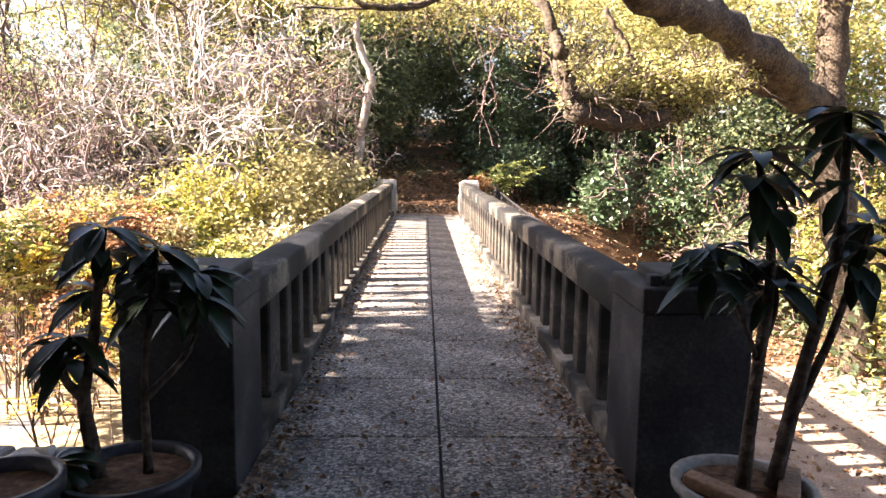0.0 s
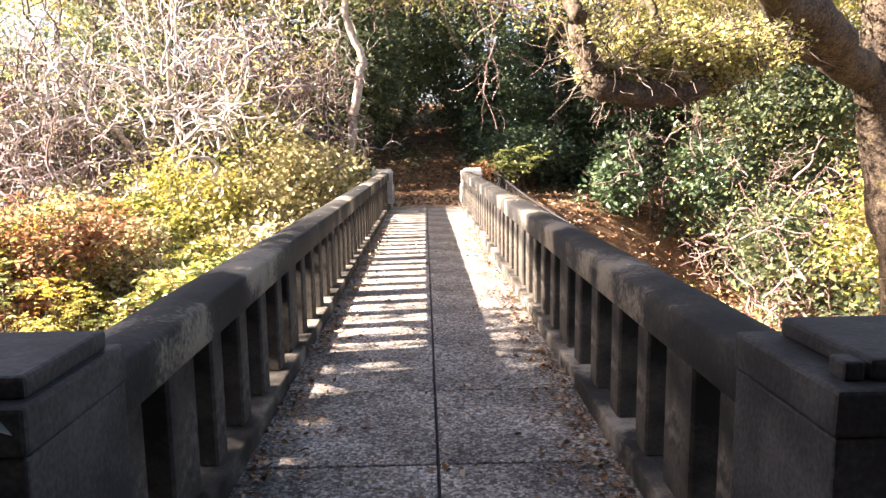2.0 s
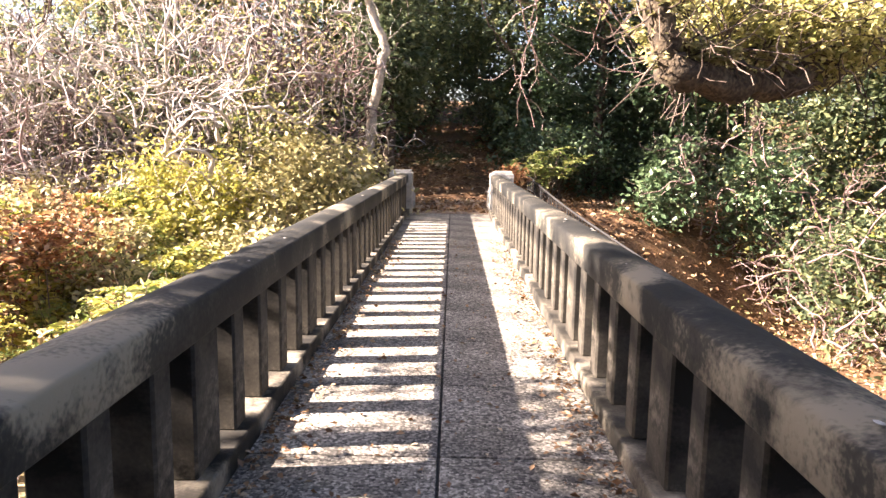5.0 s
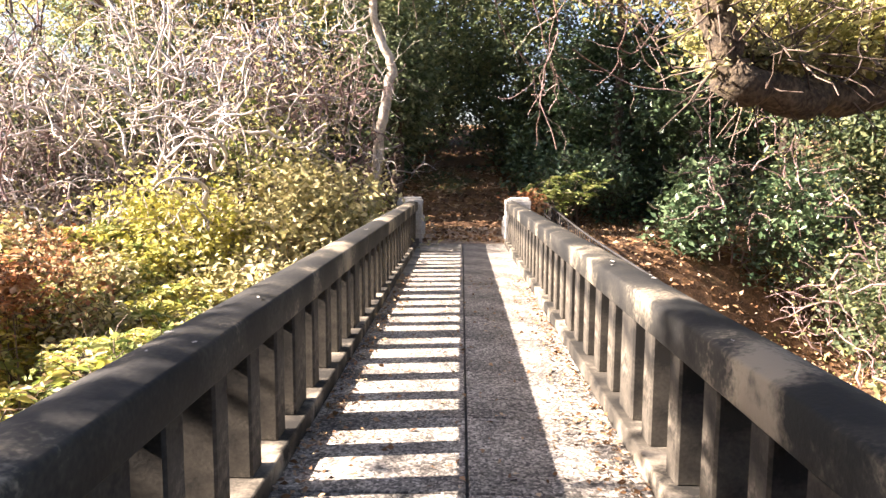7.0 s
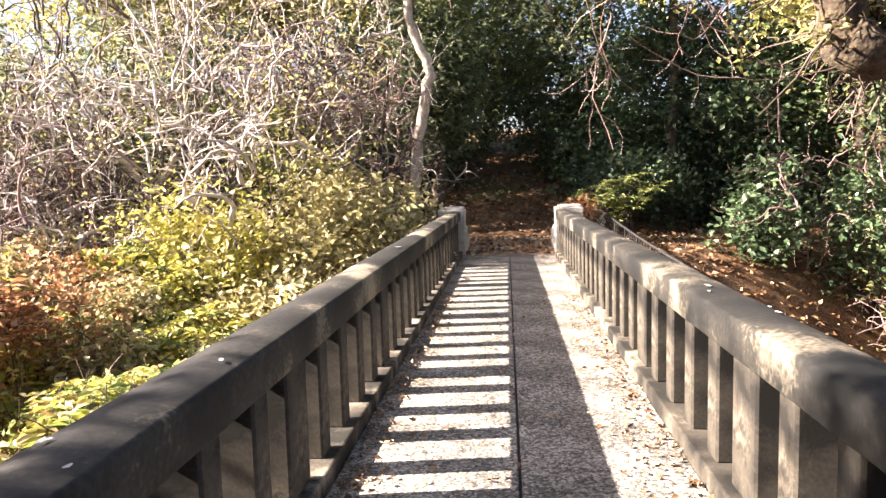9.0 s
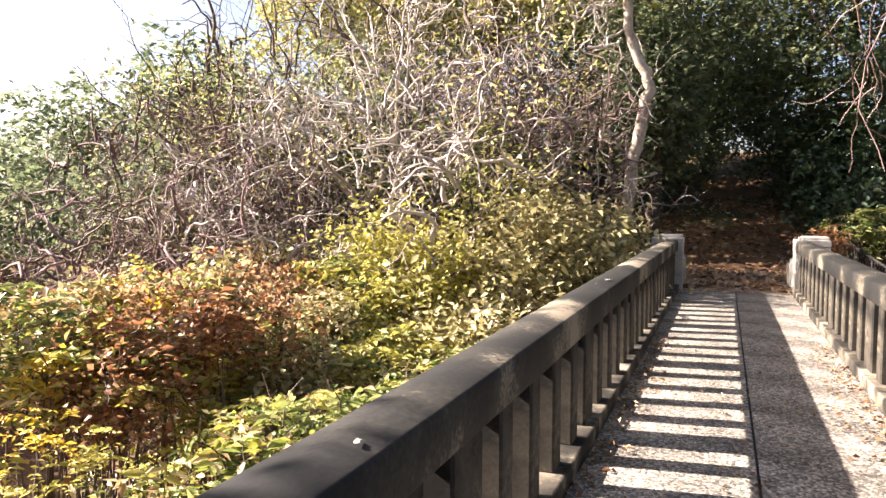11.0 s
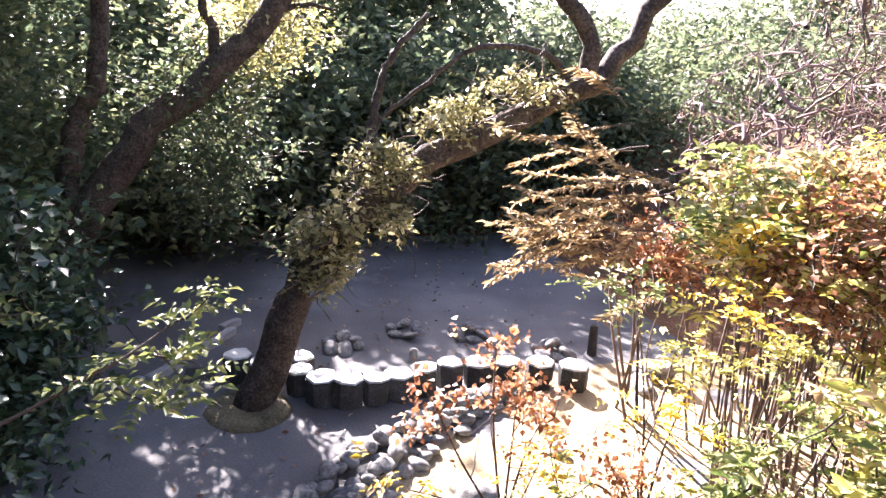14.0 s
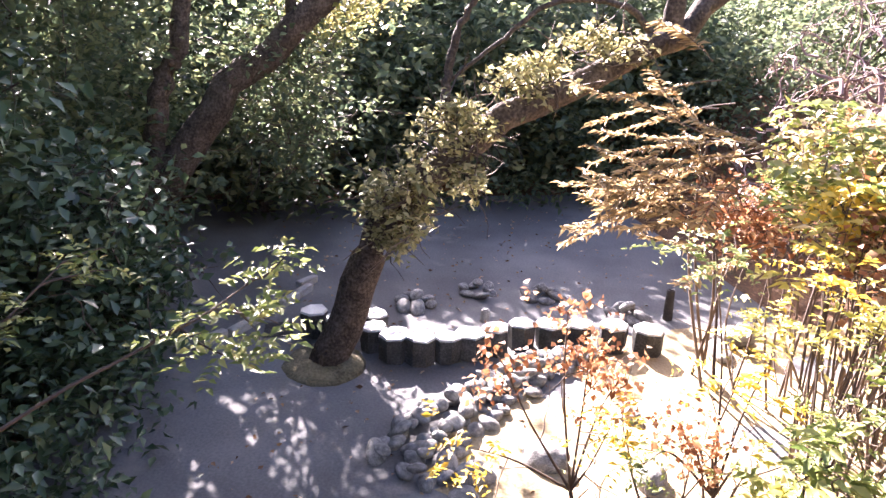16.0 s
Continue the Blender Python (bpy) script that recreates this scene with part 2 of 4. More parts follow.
def leaves(buf, pos, size, flat=0.4, slim=0.5, way=None, hang=0.0):
    """Folded pointed leaves at pos."""
    n = len(pos)
    size = np.asarray(size) * rng.uniform(0.6, 1.35, (n, 1))
    d = rng.normal(size=(n, 3)) if way is None else way + rng.normal(size=(n, 3)) * 0.35
    d[:, 2] = d[:, 2] * flat - hang
    d /= np.linalg.norm(d, axis=1)[:, None]
    q = rng.normal(size=(n, 3)) * 0.55 + [0, 0, 1.0]
    s = np.cross(d, q); s /= np.linalg.norm(s, axis=1)[:, None] + 1e-9
    u = np.cross(s, d)
    mid = pos + d * size * 0.45
    v = np.stack([pos, mid + s * size * slim * 0.5 + u * size * 0.1, pos + d * size - u * size * 0.12, mid - s * size * slim * 0.5 + u * size * 0.1], 1)
    b = np.arange(n)[:, None] * 4
    buf.add(v.reshape(-1, 3), np.concatenate([b + [0, 1, 2], b + [0, 2, 3]], 1).reshape(-1, 3))


def clumps(centre, radii, count, per, spread, shell=0.35):
    """Points in clumps filling an uneven ellipsoid, denser at its skin."""
    c = rng.normal(size=(count, 3))
    c /= np.linalg.norm(c, axis=1)[:, None]
    c *= (rng.uniform(shell, 1.0, (count, 1)) ** 0.6) * (1 + 0.25 * rng.normal(size=(count, 1)))
    c = np.asarray(centre) + c * np.asarray(radii)
    p = c[:, None] + rng.normal(size=(count, per, 3)) * spread * np.array([1, 1, 0.7])
    return c, p.reshape(-1, 3)


def smoothstep(a, b, x):
    t = np.clip((x - a) / (b - a), 0, 1)
    return t * t * (3 - 2 * t)


def height(x, y):
    """Ground: sunken plaza under the bridge, banks at both ends, hills around."""
    x, y = np.asarray(x, float), np.asarray(y, float)
    toe = 15.2 + np.clip(x - 2.5, 0, 12) * 0.75 - np.clip(-x - 9, 0, 8) * 0.1
    far = smoothstep(0, 5.2, y - toe) * 3.0
    far = far + np.clip(y - toe - 9.0 + np.clip(-x - 3, 0, 6) * 0.5, 0, 12) * 0.3 * smoothstep(-22, -6, x)
    near = smoothstep(6.0, 2.2, y + np.clip(-x - 3.5, 0, 5) * 0.75 - np.clip(x - 3, 0, 4) * 0.3) * 3.0
    west = smoothstep(-17, -30, x) * 2.5 + smoothstep(3.5, -3, y) * smoothstep(-8, -13, x) * 2.5
    east = smoothstep(11, 20, x) * 4.0
    z = -3.0 + np.maximum(np.maximum(far, near), np.maximum(west, east))
    level = smoothstep(2.0, 1.3, np.abs(x - 0.1)) * smoothstep(19.6, 20.2, y) * smoothstep(25, 23, y)
    z = z * (1 - level) - 0.02 * level
    bump = np.sin(x * 1.3 + y * 0.7) * np.cos(y * 1.1 - x * 0.4) * 0.06
    z = z + bump * smoothstep(-2.9, -2.2, z) * (1 - level)
    return np.where((y < 3.4) & (np.abs(x) < 3.5), np.minimum(z, -0.02), z)


# ---------------- ground ----------------
def grid(xs, ys, name, material, lift=0.0):
    X, Y = np.meshgrid(xs, ys, indexing="ij")
    v = np.stack([X, Y, height(X, Y) + lift], -1).reshape(-1, 3)
    ny = len(ys)
    i = (np.arange(len(xs) - 1)[:, None] * ny + np.arange(ny - 1)[None]).ravel()
    return part(name, Buf().add(v, np.stack([i, i + ny, i + ny + 1, i + 1], -1)), material, smooth=True)


def sandy_ground():
    """Sunlit sandy strip between the row of rocks and the low wall."""
    xs, rows = np.arange(-9.6, -3.3, 0.08), 44
    edge = np.where(xs < -6.9, 7.75 - (xs + 6.9) * 0.95, 7.75 + (xs + 6.9) * 0.3) + 0.12 * np.sin(xs * 3) + 0.05 * np.sin(xs * 11 + 1)
    end = 13.92 + 0.05 * np.sin(xs * 2) + np.clip(xs + 8.1, 0, 9) * -0.1
    X = np.repeat(xs[:, None], rows, 1)
    Y = edge[:, None] + (end - edge)[:, None] * np.linspace(0, 1, rows)[None]
    v = np.stack([X, Y, height(X, Y) + 0.045 + 0.02 * np.sin(X * 2.1) * np.sin(Y * 1.7 + 1)], -1).reshape(-1, 3)
    i = (np.arange(len(xs) - 1)[:, None] * rows + np.arange(rows - 1)[None]).ravel()
    return Buf().add(v, np.stack([i, i + rows, i + rows + 1, i + 1], -1))


def axis(a, b, step):
    return np.concatenate([[-600, -300, -150, -90, -60], np.arange(a, b + 1e-6, step), [70, 100, 180, 350, 700]])


tagged(grid(axis(-42, 42, 0.4), axis(-25, 50, 0.4), "ground", SOIL), "brown soil strewn with fallen autumn leaves", "ground", kind="structure")
tagged(grid(np.arange(-17.5, -3.4, 0.5), np.arange(3.7, 13.8, 0.5), "plaza", PLAZA, 0.03), "grey trodden concrete plaza below the bridge", "pavement", kind="structure")
tagged(part("sandy_ground", sandy_ground(), SANDM, smooth=True), "pale sunlit sandy ground beside the plaza", "ground", kind="structure")
tagged(grid(np.arange(3.5, 11, 0.5), np.arange(8.2, 15.6, 0.5), "valley_path", PATHM, 0.03), "pale sandy path in the valley", "path", kind="structure")
tagged(part("landing", rough_up(box(-1.25, 19.72, -0.3, 1.5, 24.5, 0.004), 0.0, 1), PATHM), "worn earthen landing beyond the bridge", "path", kind="structure")
tagged(part("approach", box(-3.4, -4, -0.4, 3.4, 2.88, -0.004), DECK), "shaded aggregate paving before the bridge", "pavement", kind="structure")

# ---------------- bridge ----------------
XL, XR, XC = -0.83, 0.98, 0.10
Y0, Y1 = 3.1, 19.7
bridge = tagged(new("footbridge"), "weathered concrete footbridge with baluster railings", "bridge", kind="structure")
part("deck_core", box(XL - 0.3, 2.9, -0.55, XR + 0.3, Y1, -0.02), JOINT, bridge)
for sx, x0, x1, nm in ((-1, XL - 0.3, XL, "kerb"), (1, XR, XR + 0.3, "kerb")):
    part(nm, box(x0, Y0 + 0.45, -0.4, x1, Y1, 0.10, 0.012), CONCRETE, bridge)


def rail_cap(x_in, out):
    """Long crowned cap with a flat face and soft edges, from pier to pier."""
    prof = [(0.042, 0.7), (0.034, 0.71), (0.03, 0.862), (0.036, 0.872), (0.046, 0.877), (0.155, 0.896), (0.264, 0.877), (0.274, 0.872), (0.28, 0.862), (0.276, 0.71), (0.268, 0.7)]
    ys = np.arange(Y0 + 0.46, Y1 + 0.02, 0.19)
    v, f, n = [], [], len(prof)
    for y in ys:
        for d, z in prof:
            w = noise.noise(Vector((d * 9, y * 2.3, z * 9))) * 0.003
            v.append((x_in + out * d, y, z + w))
    for i in range(len(ys) - 1):
        for j in range(n):
            a, b = i * n + j, i * n + (j + 1) % n
            f.append((a, b, b + n, a + n) if out < 0 else (a, a + n, b + n, b))
    return Buf().add(v, f)


for x_in, out in ((XL, -1), (XR, 1)):
    part("rail_cap", rail_cap(x_in, out), CAP, bridge, "dark weathered concrete rail cap")
    posts = [6.5 + 0.46 * k for k in range(-6, 29)]
    post_mesh = pil_mesh = None
    for k, y in enumerate(posts):
        if y > Y1 - 0.15:
            continue
        wide = (k - 6) % 5 == 0
        w = 0.15 if wide else 0.08
        if wide and pil_mesh is None or (not wide and post_mesh is None):
            bm = box(-0.095, -w, 0.095, 0.095, w, 0.705, 0.012, 1)
            ob = part("pilaster" if wide else "baluster", bm, CONCRETE, bridge)
            if wide:
                pil_mesh = ob.data
            else:
                post_mesh = ob.data
        else:
            ob = part("pilaster" if wide else "baluster", pil_mesh if wide else post_mesh, None, bridge)
        ob.location = (x_in + out * 0.155, y, 0)


def pier(x0, x1, y0, y1, top, material, label):
    p = tagged(new("bridge_pier"), label, "pillar", "piers at the bridge ends")
    p.location = ((x0 + x1) / 2, (y0 + y1) / 2, 0)
    hx, hy = (x1 - x0) / 2, (y1 - y0) / 2
    part("shaft", rough_up(box(-hx, -hy, -0.5, hx, hy, top - 0.115, 0.008), 0.003, 8), material, p)
    part("top_slab", rough_up(box(-hx - 0.006, -hy - 0.006, top - 0.112, hx + 0.006, hy + 0.006, top, 0.012), 0.003, 8), material, p)
    part("cap_plate", box(-hx + 0.1, -hy + 0.05, top, hx - 0.02, hy - 0.05, top + 0.055, 0.012), material, p)
    part("cap_stud", box(-hx + 0.04, -hy + 0.05, top, -hx + 0.09, -hy + 0.12, top + 0.05, 0.008), material, p)
    return p


# the two near piers use the colour with painted-in shade
pier(XR - 0.0, XR + 0.5, Y0 - 0.05, Y0 + 0.47, 0.955, ENTRY_SHADED, "square concrete pier at the bridge entrance, shade put into its colour")
pier(XL - 0.5, XL, Y0 - 0.05, Y0 + 0.47, 0.955, ENTRY_SHADED, "square concrete pier at the bridge entrance, shade put into its colour")
pier(XR + 0.03, XR + 0.55, Y1, Y1 + 0.5, 0.92, PIER, "pale square stone pier at the far end")
pier(XL - 0.47, XL + 0.05, Y1, Y1 + 0.5, 0.92, PIER, "pale square stone pier at the far end")
for sx, xa in ((-1, XL - 0.1), (1, XR + 0.18)):
    w = tagged(new("wing_wall"), "low pale stone wing wall beside the landing", "wall", "wing walls")
    w.location = (xa, Y1 + 0.52, 0)
    part("wall_body", rough_up(box(-0.13, 0, -0.4, 0.13, 1.5, 0.42, 0.03), 0.01, 5), PIER, w)
    part("wall_block", box(-0.16, 0.0, 0.42, 0.16, 0.5, 0.55, 0.03), PIER, w)

# ---------------- plaza things ----------------
def stone_seat(x, y, r, h, turn):
    s = tagged(new("stone_seat"), "stump-shaped concrete seat, sun glare painted on its smooth top", "seat", "ring of seats in the plaza")
    s.location, s.rotation_euler = (x, y, -2.98), (0, 0, turn)
    bm = bmesh.new()
    bmesh.ops.create_cone(bm, cap_ends=True, segments=7, radius1=r * 0.96, radius2=r, depth=h, matrix=Matrix.Translation((0, 0, h / 2)))
    bmesh.ops.bevel(bm, geom=[e for e in bm.edges if abs(e.verts[0].co.z - e.verts[1].co.z) < 0.01], offset=0.02, segments=2, affect="EDGES")
    part("base", rough_up(bm, 0.03, 4), SEATSIDE_SHADED, s)
    bm = bmesh.new()
    bmesh.ops.create_cone(bm, cap_ends=True, segments=7, radius1=r * 1.0, radius2=r * 0.94, depth=0.024, matrix=Matrix.Translation((0, 0, h + 0.008)))
    part("top", rough_up(bm, 0.02, 4), SEATTOP_LIT, s, "smooth top with sun glare put into its pale colour")


SEATS = [(-9.96, 6.66), (-9.72, 7.02), (-9.44, 7.45), (-9.12, 7.7), (-8.99, 8.03), (-9.01, 8.39), (-9.09, 8.72), (-9.15, 9.06), (-9.26, 9.46), (-9.26, 9.87), (-9.2, 10.25), (-9.05, 10.68), (-8.9, 11.12), (-9.85, 7.5)]
for i, (x, y) in enumerate(SEATS):
    stone_seat(x, y, 0.2 + 0.018 * math.sin(i * 2.3), 0.36 + 0.02 * math.cos(i * 1.7), i * 0.8)

rock_meshes = []
for k in range(6):
    bm = bmesh.new()
    bmesh.ops.create_icosphere(bm, subdivisions=3, radius=0.5)
    for v in bm.verts:
        v.co *= 1 + 0.28 * noise.noise(v.co * 1.6 + Vector((k * 7, 0, 0)))
        v.co.z *= 0.72
    me = bpy.data.meshes.new("rock"); bm.to_mesh(me); bm.free()
    me.polygons.foreach_set("use_smooth", np.ones(len(me.polygons), bool)); me.materials.append(ROCK)
    rock_meshes.append(me)


def rock(x, y, s, lift=0.0, group="rocks bordering the plaza"):
    ob = tagged(new("rock", rock_meshes[int(rng.integers(6))]), "rounded grey river rock in a loose border", "rock", group)
    ob.location = (x, y, float(height(x, y)) + 0.03 + s * 0.22 + lift)
    ob.rotation_euler = rng.uniform(-0.5, 0.5), rng.uniform(-0.5, 0.5), rng.uniform(0, 6.3)
    ob.scale = (s * rng.uniform(0.9, 1.6), s * rng.uniform(0.7, 1.1), s * rng.uniform(0.7, 1.1))


for k, (x, y) in enumerate(smooth_path([(-7.0, 7.32), (-7.36, 7.6), (-7.7, 7.9), (-8.0, 8.25), (-8.28, 8.65), (-8.57, 9.04), (-8.8, 9.5), (-8.85, 10.0)], 19)):
    wide = 1.0 - 0.03 * k
    for j in range(3):
        rock(x + 0.3 * wide * j + rng.normal() * 0.04, y + 0.26 * wide * j + rng.normal() * 0.04, rng.uniform(0.15, 0.24), 0.0)
    for j in range(2):
        rock(x + 0.3 * wide * (j + 0.5) + rng.normal() * 0.04, y + 0.26 * wide * (j + 0.5) + rng.normal() * 0.04, rng.uniform(0.14, 0.22), 0.14)
for x, y, q in ((-6.68, 9.01, 0.42), (-6.49, 8.27, 0.4), (-6.16, 8.1, 0.34), (-6.2, 9.95, 0.36), (-9.08, 12.5, 0.6), (-8.75, 12.1, 0.4), (-7.4, 10.2, 0.26)):
    rock(x, y, q, -0.03, "pale stones lying on the sand")
for cx, cy in ((-10.87, 8.2), (-11.28, 9.26), (-10.97, 10.26), (-10.08, 11.33)):
    for k in range(7):
        a = k * 1.05
        rock(cx + (0.24 * math.cos(a) if k < 6 else 0), cy + (0.24 * math.sin(a) if k < 6 else 0), rng.uniform(0.17, 0.26), 0.14 * (k == 6), "rock heaps in the plaza")
# curved edging of the planted bank, a drain cover, two short posts, the low wall past the sand
for i, (x, y) in enumerate(smooth_path([(-9.9, 5.3), (-10.33, 5.75), (-10.85, 5.92), (-11.31, 6.39), (-11.9, 6.5)], 7)):
    k = tagged(part("edge_stone", rough_up(box(-0.2, -0.07, 0, 0.2, 0.07, 0.13, 0.025), 0.012, 5), PIER), "low pale stone edging of the planted bank", "kerb", "plaza edging")
    k.location, k.rotation_euler = (x, y, -2.98), (0, 0, 2.4 + 0.1 * (i % 3))
cover = tagged(new("drain_cover"), "dark iron drain cover set in the plaza", "drain cover")
cover.location = (-10.17, 6.15, -2.965)
part("frame", box(-0.24, -0.2, 0, 0.24, 0.2, 0.012, 0.004), METAL, cover)
for k in range(6):
    part("bar", box(-0.21, -0.165 + 0.06 * k, 0.012, 0.21, -0.135 + 0.06 * k, 0.02), METAL, cover)
for x, y, h, m, lab in ((-10.17, 9.15, 0.2, PIER, "short pale stone post beside the seats"), (-9.95, 11.93, 0.5, METAL, "short dark post in the plaza")):
    bm = bmesh.new()
    bmesh.ops.create_cone(bm, cap_ends=True, segments=12, radius1=0.075, radius2=0.06, depth=h, matrix=Matrix.Translation((0, 0, h / 2)))
    bmesh.ops.bevel(bm, geom=[e for e in bm.edges if e.verts[0].co.z > h - 0.01 and e.verts[1].co.z > h - 0.01], offset=0.02, segments=2, affect="EDGES")
    post = tagged(part("bollard", bm, m), lab, "post")
    post.location = (x, y, -2.97)
low_wall = tagged(new("low_wall"), "low sunlit concrete wall along the sandy ground", "wall", kind="structure")
low_wall.location = (-9.1, 14.06, -3.0)
low_wall.rotation_euler = (0, 0, -0.1)
for k in range(6):
    part("wall_block", rough_up(box(0.95 * k, -0.11, 0, 0.95 * k + 0.94, 0.11, 0.3, 0.02), 0.01, 5), SANDM, low_wall)
board = tagged(new("notice_panel"), "small white tilted panel on a low post", "sign")
board.location = (-8.8, 14.35, -2.98)
part("post", box(-0.03, -0.03, 0, 0.03, 0.03, 0.35, 0.005), METAL, board)
part("panel", box(-0.25, -0.22, 0.33, 0.25, 0.22, 0.37, 0.01), PANEL, board).rotation_euler = (0.0, 0.25, 0.3)

# ---------------- handrail beside the slope path ----------------
fence = tagged(new("slope_handrail"), "thin dark metal railing down the leafy slope", "railing")
fp = smooth_path([(2.1, 22.0, 0), (2.5, 18.5, 0), (3.1, 15.0, 0), (3.7, 12.2, 0)], 15)
fp[:, 2] = np.linspace(0.8, -0.62, 15)
for dz in (0.0, -0.3):
    b = Buf(); tube(b, fp + [0, 0, dz], 0.022, 0.022, 6)
    part("rail", b, METAL, fence, smooth=True)
for x, y, z in smooth_path(fp, 71):
    b = Buf(); tube(b, [(x, y, z - 0.3), (x, y, z)], 0.009, 0.009, 4)
    part("picket", b, METAL, fence)
for x, y, z in fp:
    b = Buf(); g = min(float(height(x, y)), z - 0.7)
    tube(b, [(x, y, g), (x, y, z)], 0.018, 0.018, 5)
    part("post", b, METAL, fence)

# ---------------- potted plants ----------------
def pot(x, y, r, h, material, label):
    p = tagged(new("plant_pot"), label, "plant pot", "pots at the bridge entrance")
    p.location = (x, y, 0)
    prof = [(0.0, 0.0), (0.68 * r, 0.0), (0.92 * r, h * 0.85), (1.0 * r, h * 0.86), (1.02 * r, h), (0.9 * r, h), (0.86 * r, h * 0.88)]
    n = 28
    a = np.linspace(0, 2 * np.pi, n, endpoint=False)
    v = np.concatenate([[(q * math.cos(t), q * math.sin(t), z) for t in a] for q, z in prof])
    i, j = np.meshgrid(np.arange(len(prof) - 1), np.arange(n), indexing="ij")
    f = np.stack([i * n + j, i * n + (j + 1) % n, (i + 1) * n + (j + 1) % n, (i + 1) * n + j], -1).reshape(-1, 4)
    part("vessel", Buf().add(v, f), material, p, smooth=True)
    bm = bmesh.new()
    bmesh.ops.create_circle(bm, cap_ends=True, segments=24, radius=0.88 * r, matrix=Matrix.Translation((0, 0, h * 0.88)))
    part("soil", bm, SOIL, p)
    return p


def blade_leaves(buf, pos, way, size):
    """Long oval leaves with a creased middle, bending down towards the tip."""
    n = len(pos)
    L = size * rng.uniform(0.7, 1.2, (n, 1))
    d = way / np.linalg.norm(way, axis=1)[:, None]
    s = np.cross(d, [0, 0, 1.0]); s /= np.linalg.norm(s, axis=1)[:, None] + 1e-9
    u = np.cross(s, d)
    rows = []
    for f, w in ((0.0, 0.03), (0.18, 0.11), (0.42, 0.17), (0.68, 0.165), (0.88, 0.09), (1.0, 0.008)):
        c = pos + d * L * f - np.array([0, 0, 1.0]) * L * 0.38 * f * f
        rows.append(np.stack([c - s * L * w + u * L * w * 0.35, c, c + s * L * w + u * L * w * 0.35], 1))
    v = np.stack(rows, 1)
    b = np.arange(n)[:, None] * 18
    q = np.array([[3 * i + j, 3 * i + j + 1, 3 * i + j + 4, 3 * i + j + 3] for i in range(5) for j in range(2)])
    buf.add(v.reshape(-1, 3), (b[:, :, None] + q[None]).reshape(-1, 4))


def potted_shrub(x, y, base, stems, size, label):
    """Woody stems, each crowned by whorls of long drooping leaves."""
    t = tagged(new("potted_shrub"), label, "plant", "shrubs in pots")
    t.location = (x, y, base)
    for path, r in stems:
        b = Buf(); pts = smooth_path(path, 12)
        tube(b, pts, r, r * 0.45, 7, 0.06)
        part("stem", b, BARK, t, smooth=True)
        lb = Buf()
        for at, n in ((pts[-1], 16), (pts[-1] - [0, 0, 0.09], 12), (pts[9], 8)):
            a = rng.uniform(0, 2 * np.pi, n)
            way = np.stack([np.cos(a), np.sin(a), rng.uniform(-0.7, 0.45, n)], -1)
            blade_leaves(lb, np.repeat([at], n, 0) + way * 0.015, way, size * 1.05)
        part("foliage", lb, POTPLANT, t, "dark glossy whorled leaves")


pot(-1.12, 2.62, 0.26, 0.32, POTDARK, "dark round plant pot with a thick rim")
pot(1.27, 2.62, 0.27, 0.26, POTPALE, "pale wide clay plant pot with a thick rim")
pot(-1.42, 2.3, 0.2, 0.42, POTDARK, "dark pot standing beside the others")
potted_shrub(-1.12, 2.62, 0.28, [([(-0.12, 0, 0), (-0.17, 0.02, 0.3), (-0.12, 0.02, 0.55), (-0.06, 0, 0.96)], 0.032), ([(0.06, 0.03, 0), (0.06, 0.03, 0.4), (0.12, 0.03, 0.88)], 0.02), ([(-0.17, 0.02, 0.3), (-0.23, 0, 0.4), (-0.2, 0, 0.55)], 0.022), ([(0.06, 0.03, 0.3), (0.22, 0.1, 0.5), (0.24, 0.1, 0.78)], 0.018), ([(-0.2, -0.1, 0), (-0.24, -0.1, 0.1)], 0.008)], 0.17, "leggy dark-leaved shrub in a dark pot")
potted_shrub(1.27, 2.62, 0.24, [([(0.0, 0, 0), (0.02, 0, 0.4), (0.06, 0.02, 0.9), (-0.02, 0.02, 1.3)], 0.03), ([(0.12, 0.0, 0), (0.2, 0, 0.45), (0.3, 0.0, 0.95), (0.3, 0, 1.46)], 0.034), ([(0.15, 0.02, 0.2), (0.3, 0.0, 0.6), (0.42, 0, 1.05)], 0.022), ([(0.04, 0.05, 0.5), (0.1, 0.05, 0.7), (0.09, 0.05, 0.88)], 0.02), ([(0.03, 0, 0.5), (-0.1, 0, 0.8), (-0.18, 0, 0.95)], 0.012)], 0.18, "tall leggy shrub with drooping dark whorled leaves")
for k in range(2):
    wd = tagged(part("wood_offcut", box(-0.04, -0.13, 0, 0.04, 0.13, 0.05, 0.008), WOODM), "reddish offcut of wood lying in the pot", "wood piece", "offcuts in the pot")
    wd.location, wd.rotation_euler = (1.14 + 0.3 * k, 2.55 + 0.04 * k, 0.235), (0.1, 0, 0.8 - 1.3 * k)

